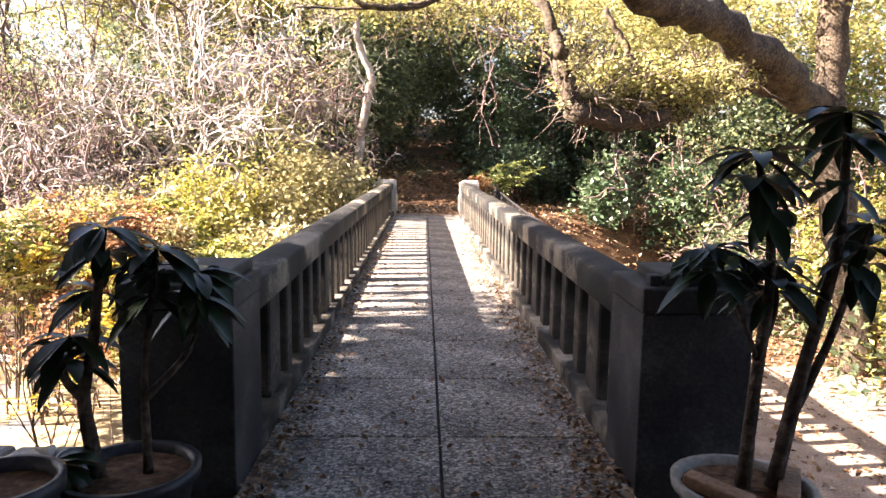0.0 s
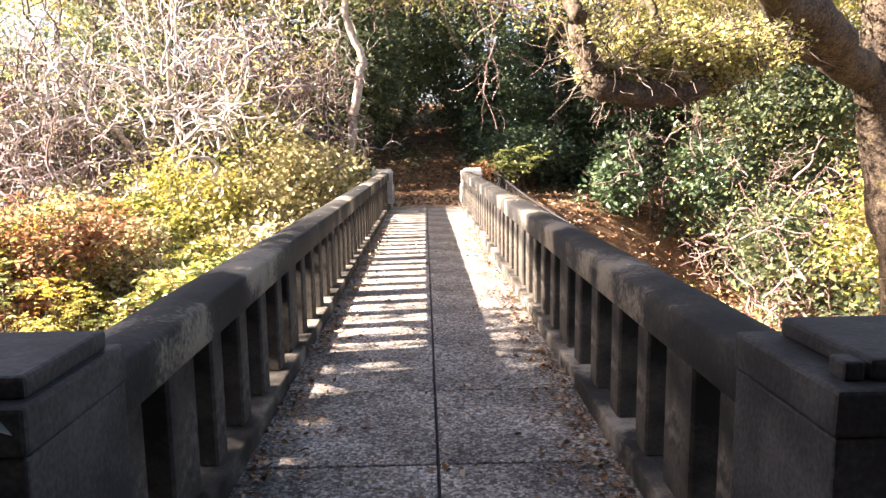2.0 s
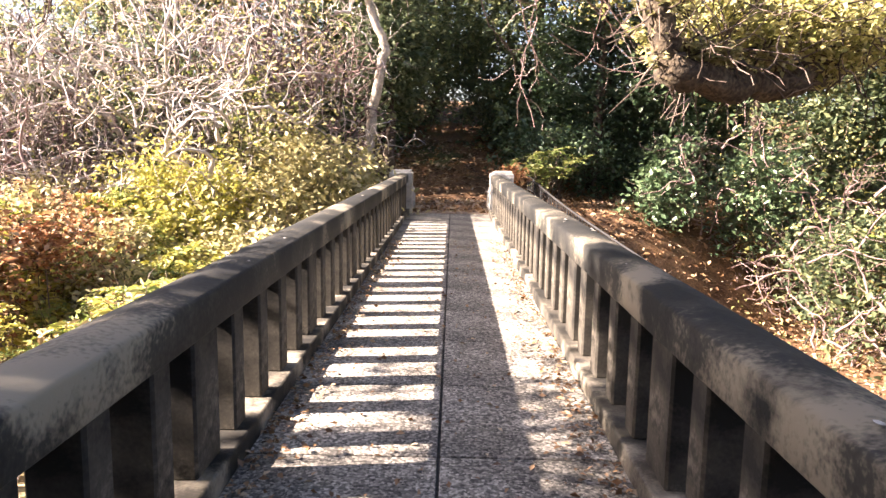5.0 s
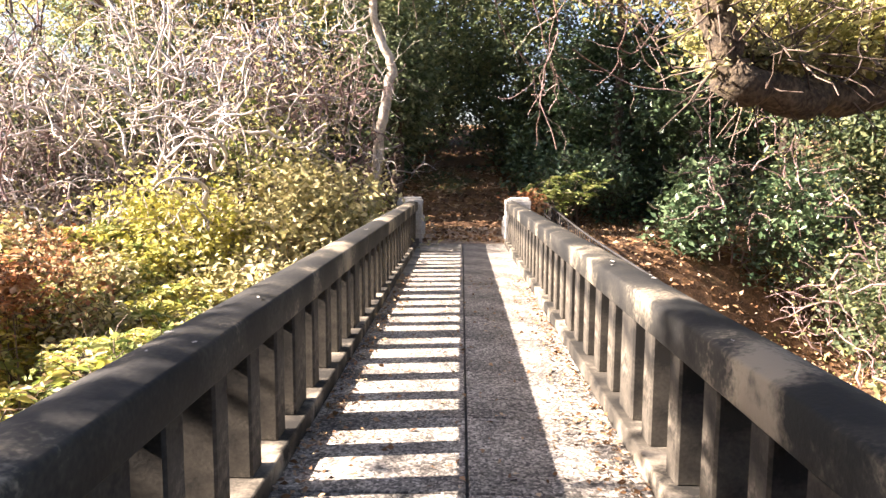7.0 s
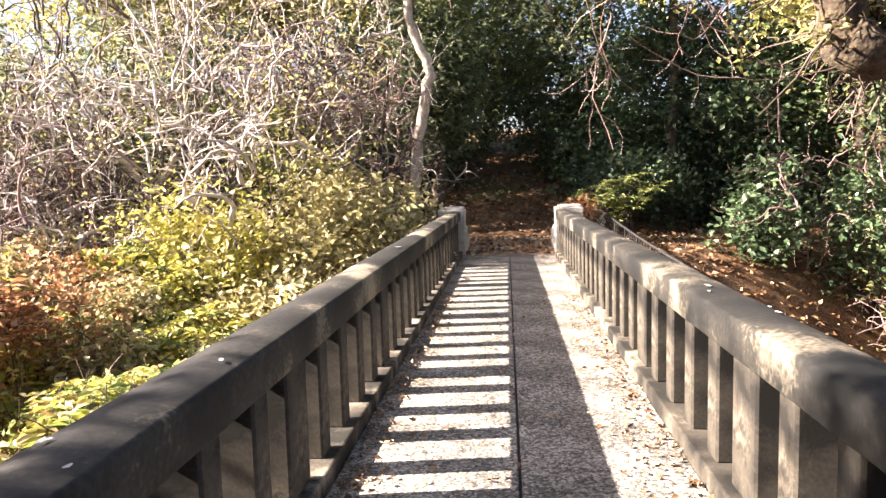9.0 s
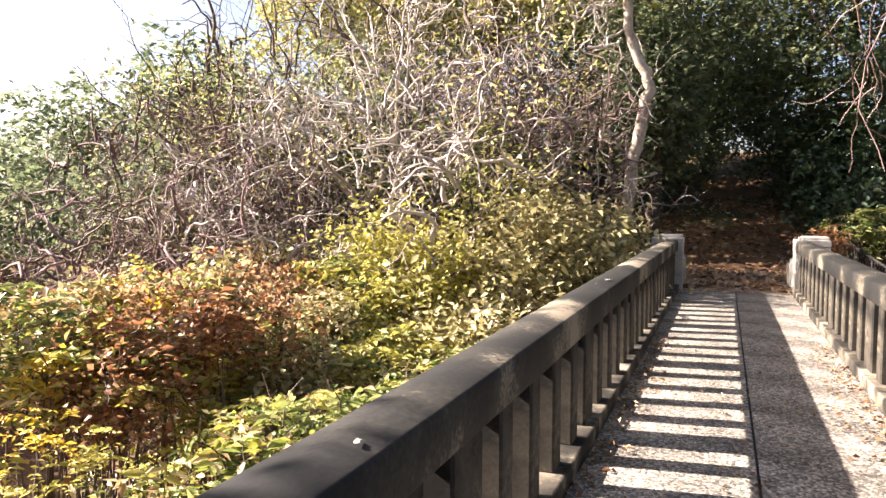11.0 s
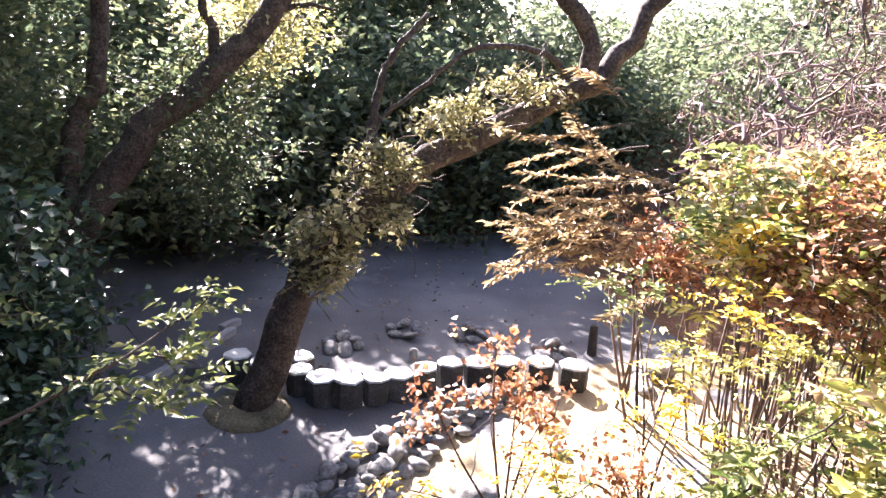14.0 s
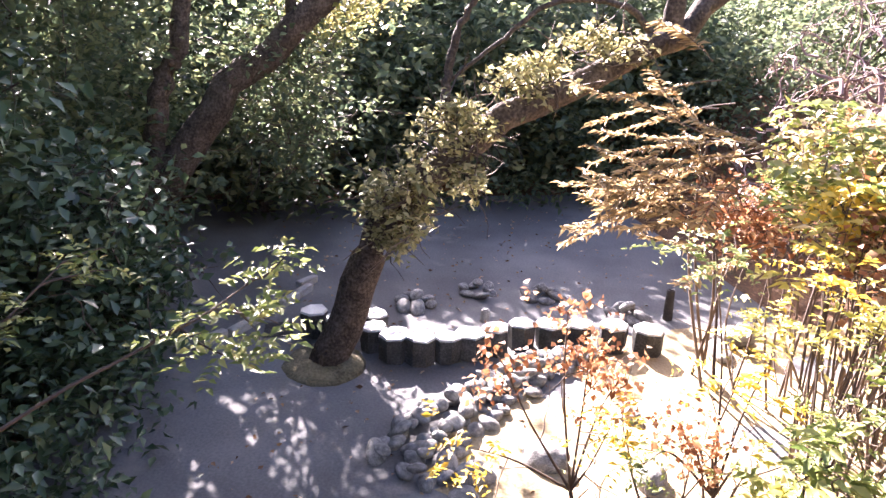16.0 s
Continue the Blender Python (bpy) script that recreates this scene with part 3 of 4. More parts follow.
# ---------------- woody plants ----------------
def shrub(name, label, centre, radii, material, n, size, category="shrub", stems=9, stem_mat=None, spread=0.22, slim=0.55, pinnate=False, group=""):
    """Leafy bush: stems from the ground, foliage in clumps round their ends."""
    s = tagged(new(name), label, category, group)
    base = Vector((centre[0], centre[1], float(height(centre[0], centre[1])) - 0.05))
    s.location = base
    rel = np.array(centre) - np.array(base)
    per = 14 if pinnate else 12
    c, p = clumps(rel, radii, max(4, n // per), per, spread * 0.75)
    sb = Buf()
    for k in range(stems):
        tip = c[k % len(c)]
        foot = np.array([rng.normal() * radii[0] * 0.25, rng.normal() * radii[1] * 0.25, 0.0])
        mid = foot + (tip - foot) * 0.5 + rng.normal(size=3) * 0.2
        tube(sb, smooth_path([foot, mid, tip], 9), 0.02, 0.005, 5)
    for k in range(min(len(c), 160)):
        q = c[k]
        tube(sb, wander(q - [0, 0, 0.12], rng.normal(size=3) + [0, 0, 0.4], 0.4, 3, 0.3), 0.008, 0.003, 3)
    tagged(part("stem_mass", sb, stem_mat or DARKTWIG, s), kind="stuff")
    lb = Buf()
    if pinnate:
        m = len(c)
        d = rng.normal(size=(m, 3)) * [1, 1, 0.35]; d /= np.linalg.norm(d, axis=1)[:, None]
        side = np.cross(d, [0, 0, 1.0]); side /= np.linalg.norm(side, axis=1)[:, None]
        for fr in range(2):
            dd = d if fr == 0 else side
            ss = side if fr == 0 else -d
            for j in range(7):
                for sg in (-1, 1):
                    pos = c + dd * (0.06 + 0.065 * j) * size * 9 - np.array([0, 0, 0.012]) * j * j * 0.25
                    leaves(lb, pos, np.full((m, 1), size * (1.75 - 0.14 * j)), 0.5, 0.42, ss * sg + dd * 0.35)
    else:
        leaves(lb, p, np.full((len(p), 1), size * 1.35), 0.6, slim)
    tagged(part("foliage", lb, material, s), kind="stuff")
    return s


def bare_thicket(name, label, centre, spanning, n, length, material, lean=(0, 0, 1), r=0.018, bend=0.4, category="thicket", droop=0.0):
    """A tangle of leafless crooked stems with side twigs."""
    s = tagged(new(name), label, category)
    z0 = float(height(centre[0], centre[1]))
    s.location = (centre[0], centre[1], z0 - 0.05)
    b = Buf()
    for q in range(n):
        x, y = rng.uniform(-1, 1, 2) * spanning[:2]
        g = float(height(centre[0] + x, centre[1] + y)) - z0
        zz = g + (rng.uniform(0, 1) ** 1.3) * spanning[2]
        L = length * rng.uniform(0.5, 1.4)
        main = wander((x, y, zz), np.array(lean) + rng.normal(size=3) * 0.75, L, 9, bend, droop)
        rr = r * rng.uniform(0.5, 1.7)
        own = q < 70
        bb = Buf() if own else b
        tube(bb, main, rr * (1.9 if own else 1), rr * 0.4, 5 if own else 4)
        for _ in range(3):
            i = int(rng.integers(2, 8))
            tube(bb, wander(main[i], rng.normal(size=3) + [0, 0, 0.2], L * 0.45, 5, bend * 1.2, droop * 1.3), rr * 0.5, rr * 0.2, 3)
        if own:
            part("branch", bb, material, s)
    if b.n:
        tagged(part("branch_mass", b, material, s), kind="stuff")
    return s


def tree(name, label, limbs, bark, crowns=(), category="tree", twigs=()):
    """Trunk and limbs along smooth lines; crowns of many small leaves; bare twigs."""
    t = tagged(new(name), label, category)
    foot = np.array(limbs[0][0][0], float)
    t.location = foot
    for k, (path, r0, r1) in enumerate(limbs):
        b = Buf()
        pts = smooth_path(np.array(path, float) - foot, 26)
        pts[2:-1] += rng.normal(size=pts[2:-1].shape) * r0 * 0.16
        tube(b, pts, r0, r1, 10, 0.05)
        part("trunk" if k == 0 else "limb", b, bark, t, smooth=True)
    for centre, radii, n, size, material, spread in crowns:
        lb, tb = Buf(), Buf()
        c, p = clumps(np.array(centre) - foot, radii, max(3, n // 14), 22, spread * 0.8)
        leaves(lb, p, np.full((len(p), 1), size * 1.45), 0.6, 0.55)
        for q in c[:200]:
            tube(tb, wander(q, rng.normal(size=3), 0.7, 4, 0.3), 0.012, 0.004, 3)
        tagged(part("crown", lb, material, t), kind="stuff")
        tagged(part("twig_mass", tb, DARKTWIG, t), kind="stuff")
    for start, way, length, count, r, material, droop in twigs:
        b = Buf()
        for _ in range(count):
            b = Buf()
            m = wander(np.array(start) - foot + rng.normal(size=3) * 0.35, np.array(way) + rng.normal(size=3) * 0.35, length * rng.uniform(0.6, 1.3), 10, 0.22, droop)
            tube(b, m, r, r * 0.35, 4)
            for i in (3, 5, 7, 8):
                tube(b, wander(m[i], (m[i] - m[i - 1]) + rng.normal(size=3) * 0.12, length * 0.3, 6, 0.3, droop), r * 0.5, r * 0.2, 3)
            part("twig", b, material, t)
    return t


# leaning ivy-clad tree in the plaza
ivy = [((-8.8, 7.7, -0.75), (0.36, 0.42, 0.6), 750, 0.075, IVYL, 0.13), ((-8.8, 8.4, 0.15), (0.3, 0.5, 0.3), 420, 0.07, IVYL, 0.13), ((-8.9, 9.2, 0.65), (0.25, 0.55, 0.25), 360, 0.07, IVYL, 0.12), ((-8.9, 10.1, 1.05), (0.25, 0.65, 0.22), 330, 0.065, IVYL, 0.12), ((-8.75, 8.5, -0.5), (0.3, 0.3, 0.3), 200, 0.065, IVYL, 0.1)]
tree("leaning_tree", "leaning dark tree wrapped in ivy, rising from the plaza",
     [([(-9.05, 6.8, -3.05), (-9.05, 7.0, -2.48), (-9.05, 7.28, -1.8), (-9.05, 7.63, -1.1), (-9.05, 8.05, -0.55), (-9.05, 8.75, 0.02), (-9.05, 9.65, 0.5), (-9.05, 10.55, 0.88), (-9.05, 11.1, 1.2), (-9.05, 11.5, 1.6), (-9.05, 12.0, 2.3), (-9.05, 12.4, 2.5), (-9.05, 12.75, 2.6)], 0.25, 0.08),
      ([(-9.05, 11.0, 1.15), (-9.05, 10.96, 1.75), (-9.05, 10.52, 2.22), (-9.05, 10.44, 2.7), (-9.05, 10.24, 2.85), (-9.05, 9.86, 3.31), (-9.05, 9.7, 4.2)], 0.13, 0.04),
      ([(-9.05, 10.44, 2.68), (-9.1, 10.66, 3.01), (-9.1, 10.74, 3.44), (-9.1, 10.5, 4.2)], 0.06, 0.025),
      ([(-9.05, 10.62, 2.15), (-9.0, 10.72, 2.7), (-9.0, 10.7, 3.1)], 0.05, 0.02),
      ([(-9.05, 12.0, 2.3), (-9.05, 12.07, 3.19), (-9.05, 11.84, 3.68), (-9.05, 11.75, 4.1)], 0.065, 0.03),
      ([(-9.05, 12.72, 2.55), (-9.05, 12.86, 2.75), (-9.05, 12.86, 3.0)], 0.06, 0.03),
      ([(-9.05, 10.8, 1.15), (-9.05, 10.37, 1.49), (-9.1, 9.53, 1.5), (-9.1, 8.91, 1.05), (-9.1, 8.25, 0.55)], 0.045, 0.02),
      ([(-9.05, 8.31, 0.0), (-9.1, 8.31, 0.62), (-9.1, 8.49, 1.3), (-9.1, 8.94, 1.87)], 0.07, 0.03)], BARK, ivy)


def mound_mesh():
    bm = bmesh.new()
    bmesh.ops.create_uvsphere(bm, u_segments=24, v_segments=10, radius=0.55)
    for v in bm.verts:
        v.co.z *= 0.22
    return rough_up(bm, 0.06, 3)


mound = tagged(part("root_mound", mound_mesh(), MOUNDM, smooth=True), "small earthen mound at the leaning tree's foot", "mound")
mound.location = (-9.05, 6.8, -2.98)

# dark evergreens south of the plaza: they shade the entrance
tree("evergreen_tree", "large dark evergreen tree with forked trunks over the plaza",
     [([(-11.7, 3.7, -3), (-11.8, 4.15, -1.7), (-11.8, 5.07, -0.38), (-11.8, 5.55, 0.35), (-11.8, 6.5, 1.05), (-11.8, 7.3, 1.99), (-11.8, 7.45, 2.25), (-11.8, 8.17, 2.49), (-11.8, 8.65, 2.96), (-11.8, 9.42, 3.4), (-11.8, 10.32, 3.83)], 0.3, 0.07),
      ([(-11.75, 4.0, -2.0), (-11.8, 4.35, -1.0), (-11.8, 4.5, 0.2), (-11.8, 4.95, 1.4), (-12, 4.8, 4.0)], 0.2, 0.1),
      ([(-11.8, 6.42, 1.0), (-11.8, 6.44, 1.68), (-11.8, 6.29, 2.05), (-11.8, 6.4, 3.6)], 0.09, 0.04),
      ([(-11.8, 7.35, 1.95), (-11.8, 7.8, 2.05), (-11.8, 8.2, 1.99)], 0.05, 0.02),
      ([(-11.8, 9.42, 3.35), (-11.8, 9.4, 3.9), (-11.9, 9.2, 4.7)], 0.06, 0.03)], BARK,
     [((-12.5, 3.0, 0.5), (2.2, 1.9, 3.0), 9000, 0.11, WOODLAND, 0.3), ((-12.5, 6.3, 0.2), (1.0, 1.0, 1.4), 2500, 0.09, WOODLAND, 0.3),
      ((-12.5, 3.5, 4.5), (2.5, 2.2, 2.2), 6000, 0.12, WOODLAND, 0.35), ((-12.8, 7.0, 1.8), (1.2, 1.0, 0.8), 1300, 0.08, CANOPY, 0.3)])
tree("evergreen_tree", "broad dark evergreen tree by the bridge entrance, high crown added for shade",
     [([(-7.0, 1.5, -1.5), (-7.1, 1.4, 1.5), (-7.0, 1.2, 4.0)], 0.25, 0.12), ([(-7.1, 1.3, 3.0), (-7.3, 2.4, 4.6), (-7.5, 4.2, 6.4)], 0.14, 0.06)], BARK,
     # the crown at z 6.4 is unseen, added to shade near deck and rails
     [((-7.5, 2.6, 0.0), (2.0, 1.7, 2.6), 9000, 0.12, EVERGREEN, 0.3), ((-7, 1.3, 3.6), (2.8, 2.9, 2.2), 9000, 0.14, EVERGREEN, 0.4), ((-7.6, 3.7, 6.4), (2.0, 2.7, 2.0), 12000, 0.15, EVERGREEN, 0.35), ((-9.0, 4.0, -1.6), (1.4, 1.2, 1.4), 4000, 0.11, EVERGREEN, 0.25)])
for x, y, z, r, n, material in ((-19, 3, 1, 3.5, 7000, WOODLAND), (-18.5, 8, -0.6, 2.2, 6000, WOODLAND), (-19, 12, -0.6, 2.4, 6000, WOODLAND), (-20.5, 16, 0.2, 2.6, 5000, HAZEL), (-24, 9, 2.2, 3.4, 6000, HAZEL), (-27, 2, 4.5, 4.0, 6000, HAZEL), (-25, 17, 0.3, 2.9, 6000, HAZEL), (-27, 24, 0.8, 3.2, 6000, HAZEL), (-16.5, 5.5, -1.0, 1.6, 3500, WOODLAND), (-24, 12.5, 2.6, 3.0, 6000, HAZEL), (-21, 25, 2.2, 3.2, 6000, HAZEL), (-16, 25.5, 3.6, 2.8, 6000, HAZEL)):
    g = float(height(x, y))
    tree("broadleaf_tree", "dense dark tree closing off the plaza" if material is EVERGREEN else "hazy green tree beyond the plaza", [([(x, y, g - 0.1), (x + 0.2, y, (g + z) / 2), (x, y + 0.2, z + r * 0.5)], 0.22, 0.08)], BARK,
         [((x, y, z), (r * 0.9, r, r), n, 0.19, material, 0.4)])

# thicket and shrubs on the bank beside the bridge
shrub("autumn_shrub", "dense pale-leaved shrub beside the bridge end", (-3.0, 19.2, 0.5), (1.5, 2.0, 1.25), PALEL, 7000, 0.11)
shrub("yellow_shrub", "bright yellow-green shrub on the bank", (-5.2, 17.6, 0.1), (1.5, 1.4, 1.25), YELLOWL, 5500, 0.095)
shrub("yellow_shrub", "bright yellow-green shrub on the bank", (-3.6, 16.4, -0.9), (1.3, 1.5, 0.95), PALEL, 4500, 0.1)
shrub("green_shrub", "tall green shrub among bare branches", (-4.6, 20.3, 1.6), (1.0, 1.0, 1.5), GREENL, 2600, 0.1)
KINDS = ((MIXEDL, "mixed_shrub", "autumn bush in green, yellow and brown"), (GREENL, "green_shrub", "feathery green bush on the bank"), (RUSTL, "rust_shrub", "bush with rust-brown withered leaves"), (YELLOWL, "yellow_shrub", "bush with bright yellow-green leaves"), (PALEL, "pale_shrub", "bush with pale drying leaves"), (GOLDL, "golden_shrub", "bush with golden-yellow autumn leaves"))
spots = random.Random(5)


def bank_bushes(x0, x1, y0, y1, count, low, high, weights, small=1.0, wide=1.0, ferny=False):
    """Small bushes of several colours side by side, tops rising towards the far bank."""
    for _ in range(count):
        x, y = spots.uniform(x0, x1), spots.uniform(y0, y1)
        k = spots.choices(range(len(weights)), weights)[0]
        m, nm, lab = KINDS[k]
        z = low + (high - low) * (y - y0) / (y1 - y0) + spots.uniform(-0.35, 0.25)
        r = spots.uniform(0.5, 0.85) * wide
        pin = ferny or k in (1, 3) or spots.random() < 0.3
        shrub(nm, lab, (x, y, z), (r, r, r * 0.75), m, int((330 if pin else 1700 if k == 2 else 950) * small), (0.075 if ferny else 0.1) if pin else (0.058 if k == 2 else 0.085), stems=2, spread=0.2, slim=0.85 if k == 2 else 0.55, pinnate=pin, group="bushes on the bank")


bank_bushes(-3.5, -1.9, 10.4, 13.0, 13, -2.1, -1.3, (2, 7, 0.4, 2, 1))
bank_bushes(-6.2, -2.0, 12.9, 16.5, 28, -1.5, -0.5, (2, 5, 0.8, 3, 3))
bank_bushes(-8.0, -5.6, 11.4, 14.2, 28, -0.5, 0.3, (2.5, 2, 5, 2, 1.5), 0.65)
bank_bushes(-7.6, -5.6, 11.4, 13.6, 7, -0.3, 0.4, (0, 0, 0, 0, 0, 1), 0.15, 0.3)
bank_bushes(-3.5, -2.2, 10.1, 12.6, 22, -0.6, -0.4, (1, 7, 0.4, 4, 0.3), 0.9, 0.9, True)
bank_bushes(-9.0, -5.4, 13.5, 17.5, 24, -0.7, 0.2, (2, 3, 2.5, 3, 2))
bare_thicket("dead_shrub", "thin dark sapling stems below the railing", (-4.9, 9.6), (0.8, 1.2, 0.2), 9, 1.7, DARKTWIG, r=0.008, bend=0.14)
bare_thicket("bare_thicket", "grey tangle of leafless shrub branches", (-7.0, 19.0), (3.4, 2.4, 4.2), 560, 1.6, TWIG)
bare_thicket("bare_thicket", "grey tangle of leafless shrub branches", (-10.5, 17.6), (3.0, 2.6, 3.9), 500, 1.5, REDTWIG)
bare_thicket("dead_shrub", "dark upright dead stems standing above the thicket", (-10.8, 18.6), (3.0, 2.2, 4.6), 260, 0.8, DARKTWIG, lean=(0, 0, 3.0), r=0.02, bend=0.12)
bare_thicket("bare_thicket", "brown tangle of leafless shrub branches", (-8.5, 21.0), (4.5, 2.0, 5.8), 340, 1.8, DARKTWIG, lean=(0, 0, 1.8), bend=0.25)
bare_thicket("bare_thicket", "pale dry vine tangle hanging high in the trees", (-5.5, 22.5), (3.5, 1.2, 7.5), 420, 1.7, TWIG, lean=(0, 0, -0.6))
bare_thicket("bare_thicket", "reddish tangle of leafless branches", (-4.5, 21.5), (2.2, 1.6, 4.0), 300, 1.8, REDTWIG)
bare_thicket("dead_shrub", "pale dry stems standing among the shrubs", (-4.5, 16.0), (2.5, 4.0, 0.9), 130, 1.1, TWIG, r=0.009)


def dry_fronds(label, centre, spread, count, way, length):
    """Long flat feathery sprays of dry leaflets reaching out one way."""
    t = tagged(new("dry_fronds"), label, "shrub")
    t.location = (centre[0], centre[1], float(height(centre[0], centre[1])))
    up = centre[2] - t.location.z
    b = Buf()
    for k in range(5):
        tube(b, smooth_path([(rng.normal() * 0.2, rng.normal() * 0.2, 0), (rng.normal() * 0.25, rng.normal() * 0.25, up * 0.6), (rng.normal() * 0.3, -0.2, up + 0.4)], 9), 0.025, 0.008, 5)
    part("stem_mass", b, DARKTWIG, t)
    lb = Buf()
    for _ in range(count):
        at = np.array([0, 0, up]) + rng.normal(size=3) * spread
        line = wander(at, np.array(way) + rng.normal(size=3) * 0.25, length * rng.uniform(0.6, 1.2), 14, 0.07, 0.01)
        b = Buf()
        tube(b, line, 0.009, 0.003, 4)
        d = np.gradient(line, axis=0); d /= np.linalg.norm(d, axis=1)[:, None]
        q = np.cross(d, [0, 0, 1.0]); q /= np.linalg.norm(q, axis=1)[:, None]
        for sg in (-1, 1):
            for h in (0.0, 0.33, 0.66):
                p = line[3:-1] + (line[4:] - line[3:-1]) * h
                leaves(lb, p, np.full((len(p), 1), 0.15), 0.5, 0.22, q[3:-1] * sg + d[3:-1] * 0.8, 0.05)
        part("branch", b, DARKTWIG, t)
    tagged(part("foliage", lb, DRYL, t), kind="stuff")


dry_fronds("feathery tan fronds of dry leaves leaning over the plaza", (-8.1, 11.4, -0.35), (0.3, 0.35, 0.45), 40, (-0.15, -1.0, 0.0), 1.6)
shrub("mixed_shrub", "tall hillside shrub behind bare branches", (-9.5, 22.0, 2.8), (4.0, 1.6, 2.2), HAZEL, 8000, 0.13)
shrub("mixed_shrub", "tall hillside shrub behind bare branches", (-13.5, 20.5, 1.2), (2.6, 1.8, 1.7), HAZEL, 5000, 0.13)
tree("bare_tree", "leafless grey tree arching over the thicket", [([(-7.0, 19.5, -0.2), (-7.2, 19.4, 1.6), (-8.2, 19.0, 2.6), (-9.6, 18.4, 3.0)], 0.1, 0.03), ([(-7.1, 19.4, 1.2), (-6.2, 19.2, 2.5), (-6.0, 19, 4)], 0.08, 0.02)], PALEBARK, (), twigs=[((-8.0, 19, 2.6), (-0.6, 0, 0.7), 2.2, 14, 0.025, TWIG, 0.03), ((-6.1, 19, 3.4), (0, 0, 1), 2.4, 14, 0.025, TWIG, 0.03)])
tree("bare_tree", "leafless tree leaning beside the evergreen wall", [([(-3.4, 22.5, 0.3), (-3.8, 22.3, 1.7), (-4.8, 22, 2.4), (-6.0, 21.8, 3.2)], 0.13, 0.05), ([(-3.2, 22.6, 0.3), (-2.9, 22.4, 2.2), (-2.6, 22.2, 4)], 0.08, 0.03)], BARK, (), twigs=[((-4.6, 22, 2.3), (-0.2, 0, 1), 2.6, 14, 0.025, REDTWIG, 0.0)])
tree("pale_tree", "slim pale-barked tree beside the bridge end", [([(-2.35, 21.9, -0.1), (-2.1, 22, 1.3), (-1.85, 22, 2.9), (-1.65, 22, 3.8), (-1.7, 22, 4.3), (-2.05, 22, 5.1), (-2.2, 22, 7)], 0.15, 0.09)], PALEBARK,
     [((-2.6, 22, 7.4), (2.2, 1.5, 1.2), 2200, 0.12, YELLOWL, 0.3)])

# evergreen wall and hillside behind the far end
for x, y, z, rx, rz, n, material in ((-2.4, 28.5, 5.2, 2.0, 2.4, 10000, WOODLAND), (2.0, 29.5, 4.6, 2.4, 3.0, 9000, WOODLAND), (5.2, 27.5, 4.0, 2.4, 3.0, 11000, EVERGREEN), (4.6, 26.5, 8.6, 4.2, 1.6, 6500, CANOPY), (-6.0, 24.8, 7.4, 3.2, 2.0, 4500, CANOPY), (-10.5, 25, 7.2, 3.2, 2.0, 4500, CANOPY), (-2.6, 25.0, 9.2, 3.0, 1.8, 5000, CANOPY), (-1.9, 24.6, 4.2, 1.1, 1.8, 6000, HAZEL), (8.5, 24, 6.5, 3.0, 2.0, 6000, CANOPY), (3.0, 29.5, 9.0, 4.5, 2.8, 7000, HAZEL), (-0.8, 33.0, 6.2, 3.0, 3.4, 11000, WOODLAND), (-0.5, 34.5, 11.0, 4.0, 2.6, 7000, HAZEL), (-6.0, 33.0, 10.0, 4.0, 3.0, 7000, HAZEL), (-4.5, 29, 5.8, 3.0, 3.0, 8000, HAZEL), (-9.5, 28, 6.6, 3.2, 2.6, 8000, HAZEL), (-3.0, 30, 11, 4.5, 2.6, 7000, HAZEL), (9.5, 28, 5.0, 3.0, 3.6, 8000, GREENL), (9.5, 30, 10.5, 4.5, 3.0, 7000, HAZEL), (11.2, 23.6, 3.0, 2.4, 2.6, 8000, WOODLAND), (7.6, 25.6, 3.4, 2.2, 2.4, 8000, EVERGREEN), (14.5, 25, 4.5, 3.4, 3.4, 8000, MIXEDL), (15.5, 26, 10, 4.0, 3.0, 6000, HAZEL), (16.5, 19, 2.8, 3.0, 3.4, 7000, MIXEDL), (15, 14, 3.0, 2.5, 4.0, 7000, GREENL)):
    g = float(height(x, y))
    tree("evergreen_tree" if material is EVERGREEN else "broadleaf_tree", "dark evergreen closing the end of the path" if material in (EVERGREEN, WOODLAND, HAZEL) else "sunlit hillside tree behind the bridge", [([(x, y, g - 0.1), (x + 0.2, y, (g + z) / 2), (x, y + 0.1, z + rz * 0.5)], 0.2, 0.07)], BARK,
         [((x, y, z), (rx, 1.6, rz), n, 0.125, material, 0.32)])
shrub("path_shrub", "small pale bush beside the far pier", (1.55, 20.9, 0.75), (0.4, 0.4, 0.4), RUSTL, 400, 0.1, stems=5, spread=0.12)
shrub("path_shrub", "dark low evergreen bush on the slope", (3.2, 24.2, 1.4), (1.3, 0.9, 0.7), EVERGREEN, 2500, 0.12)
shrub("path_shrub", "leafy low bush with flat sprays of leaves", (2.5, 22.2, 1.1), (0.8, 0.6, 0.35), GREENL, 500, 0.1, pinnate=True)
shrub("slope_shrub", "dark green bush on the leafy slope", (5.6, 21.6, 0.5), (0.8, 0.8, 1.0), EVERGREEN, 2600, 0.12)
shrub("slope_shrub", "green leafy bush on the lower slope", (9.3, 19.8, -1.0), (1.3, 1.3, 1.3), WOODLAND, 3500, 0.11)
shrub("slope_shrub", "green leafy bush on the lower slope", (8.0, 21.5, 0.4), (1.4, 1.2, 1.4), EVERGREEN, 3500, 0.12)
shrub("slope_shrub", "yellowing bush on the lower slope", (11, 17.5, -0.7), (1.8, 1.8, 1.8), MIXEDL, 6000, 0.11)
shrub("slope_shrub", "yellowing bush on the lower slope", (10.5, 13.0, -1.6), (1.3, 1.6, 1.2), YELLOWL, 3000, 0.1)
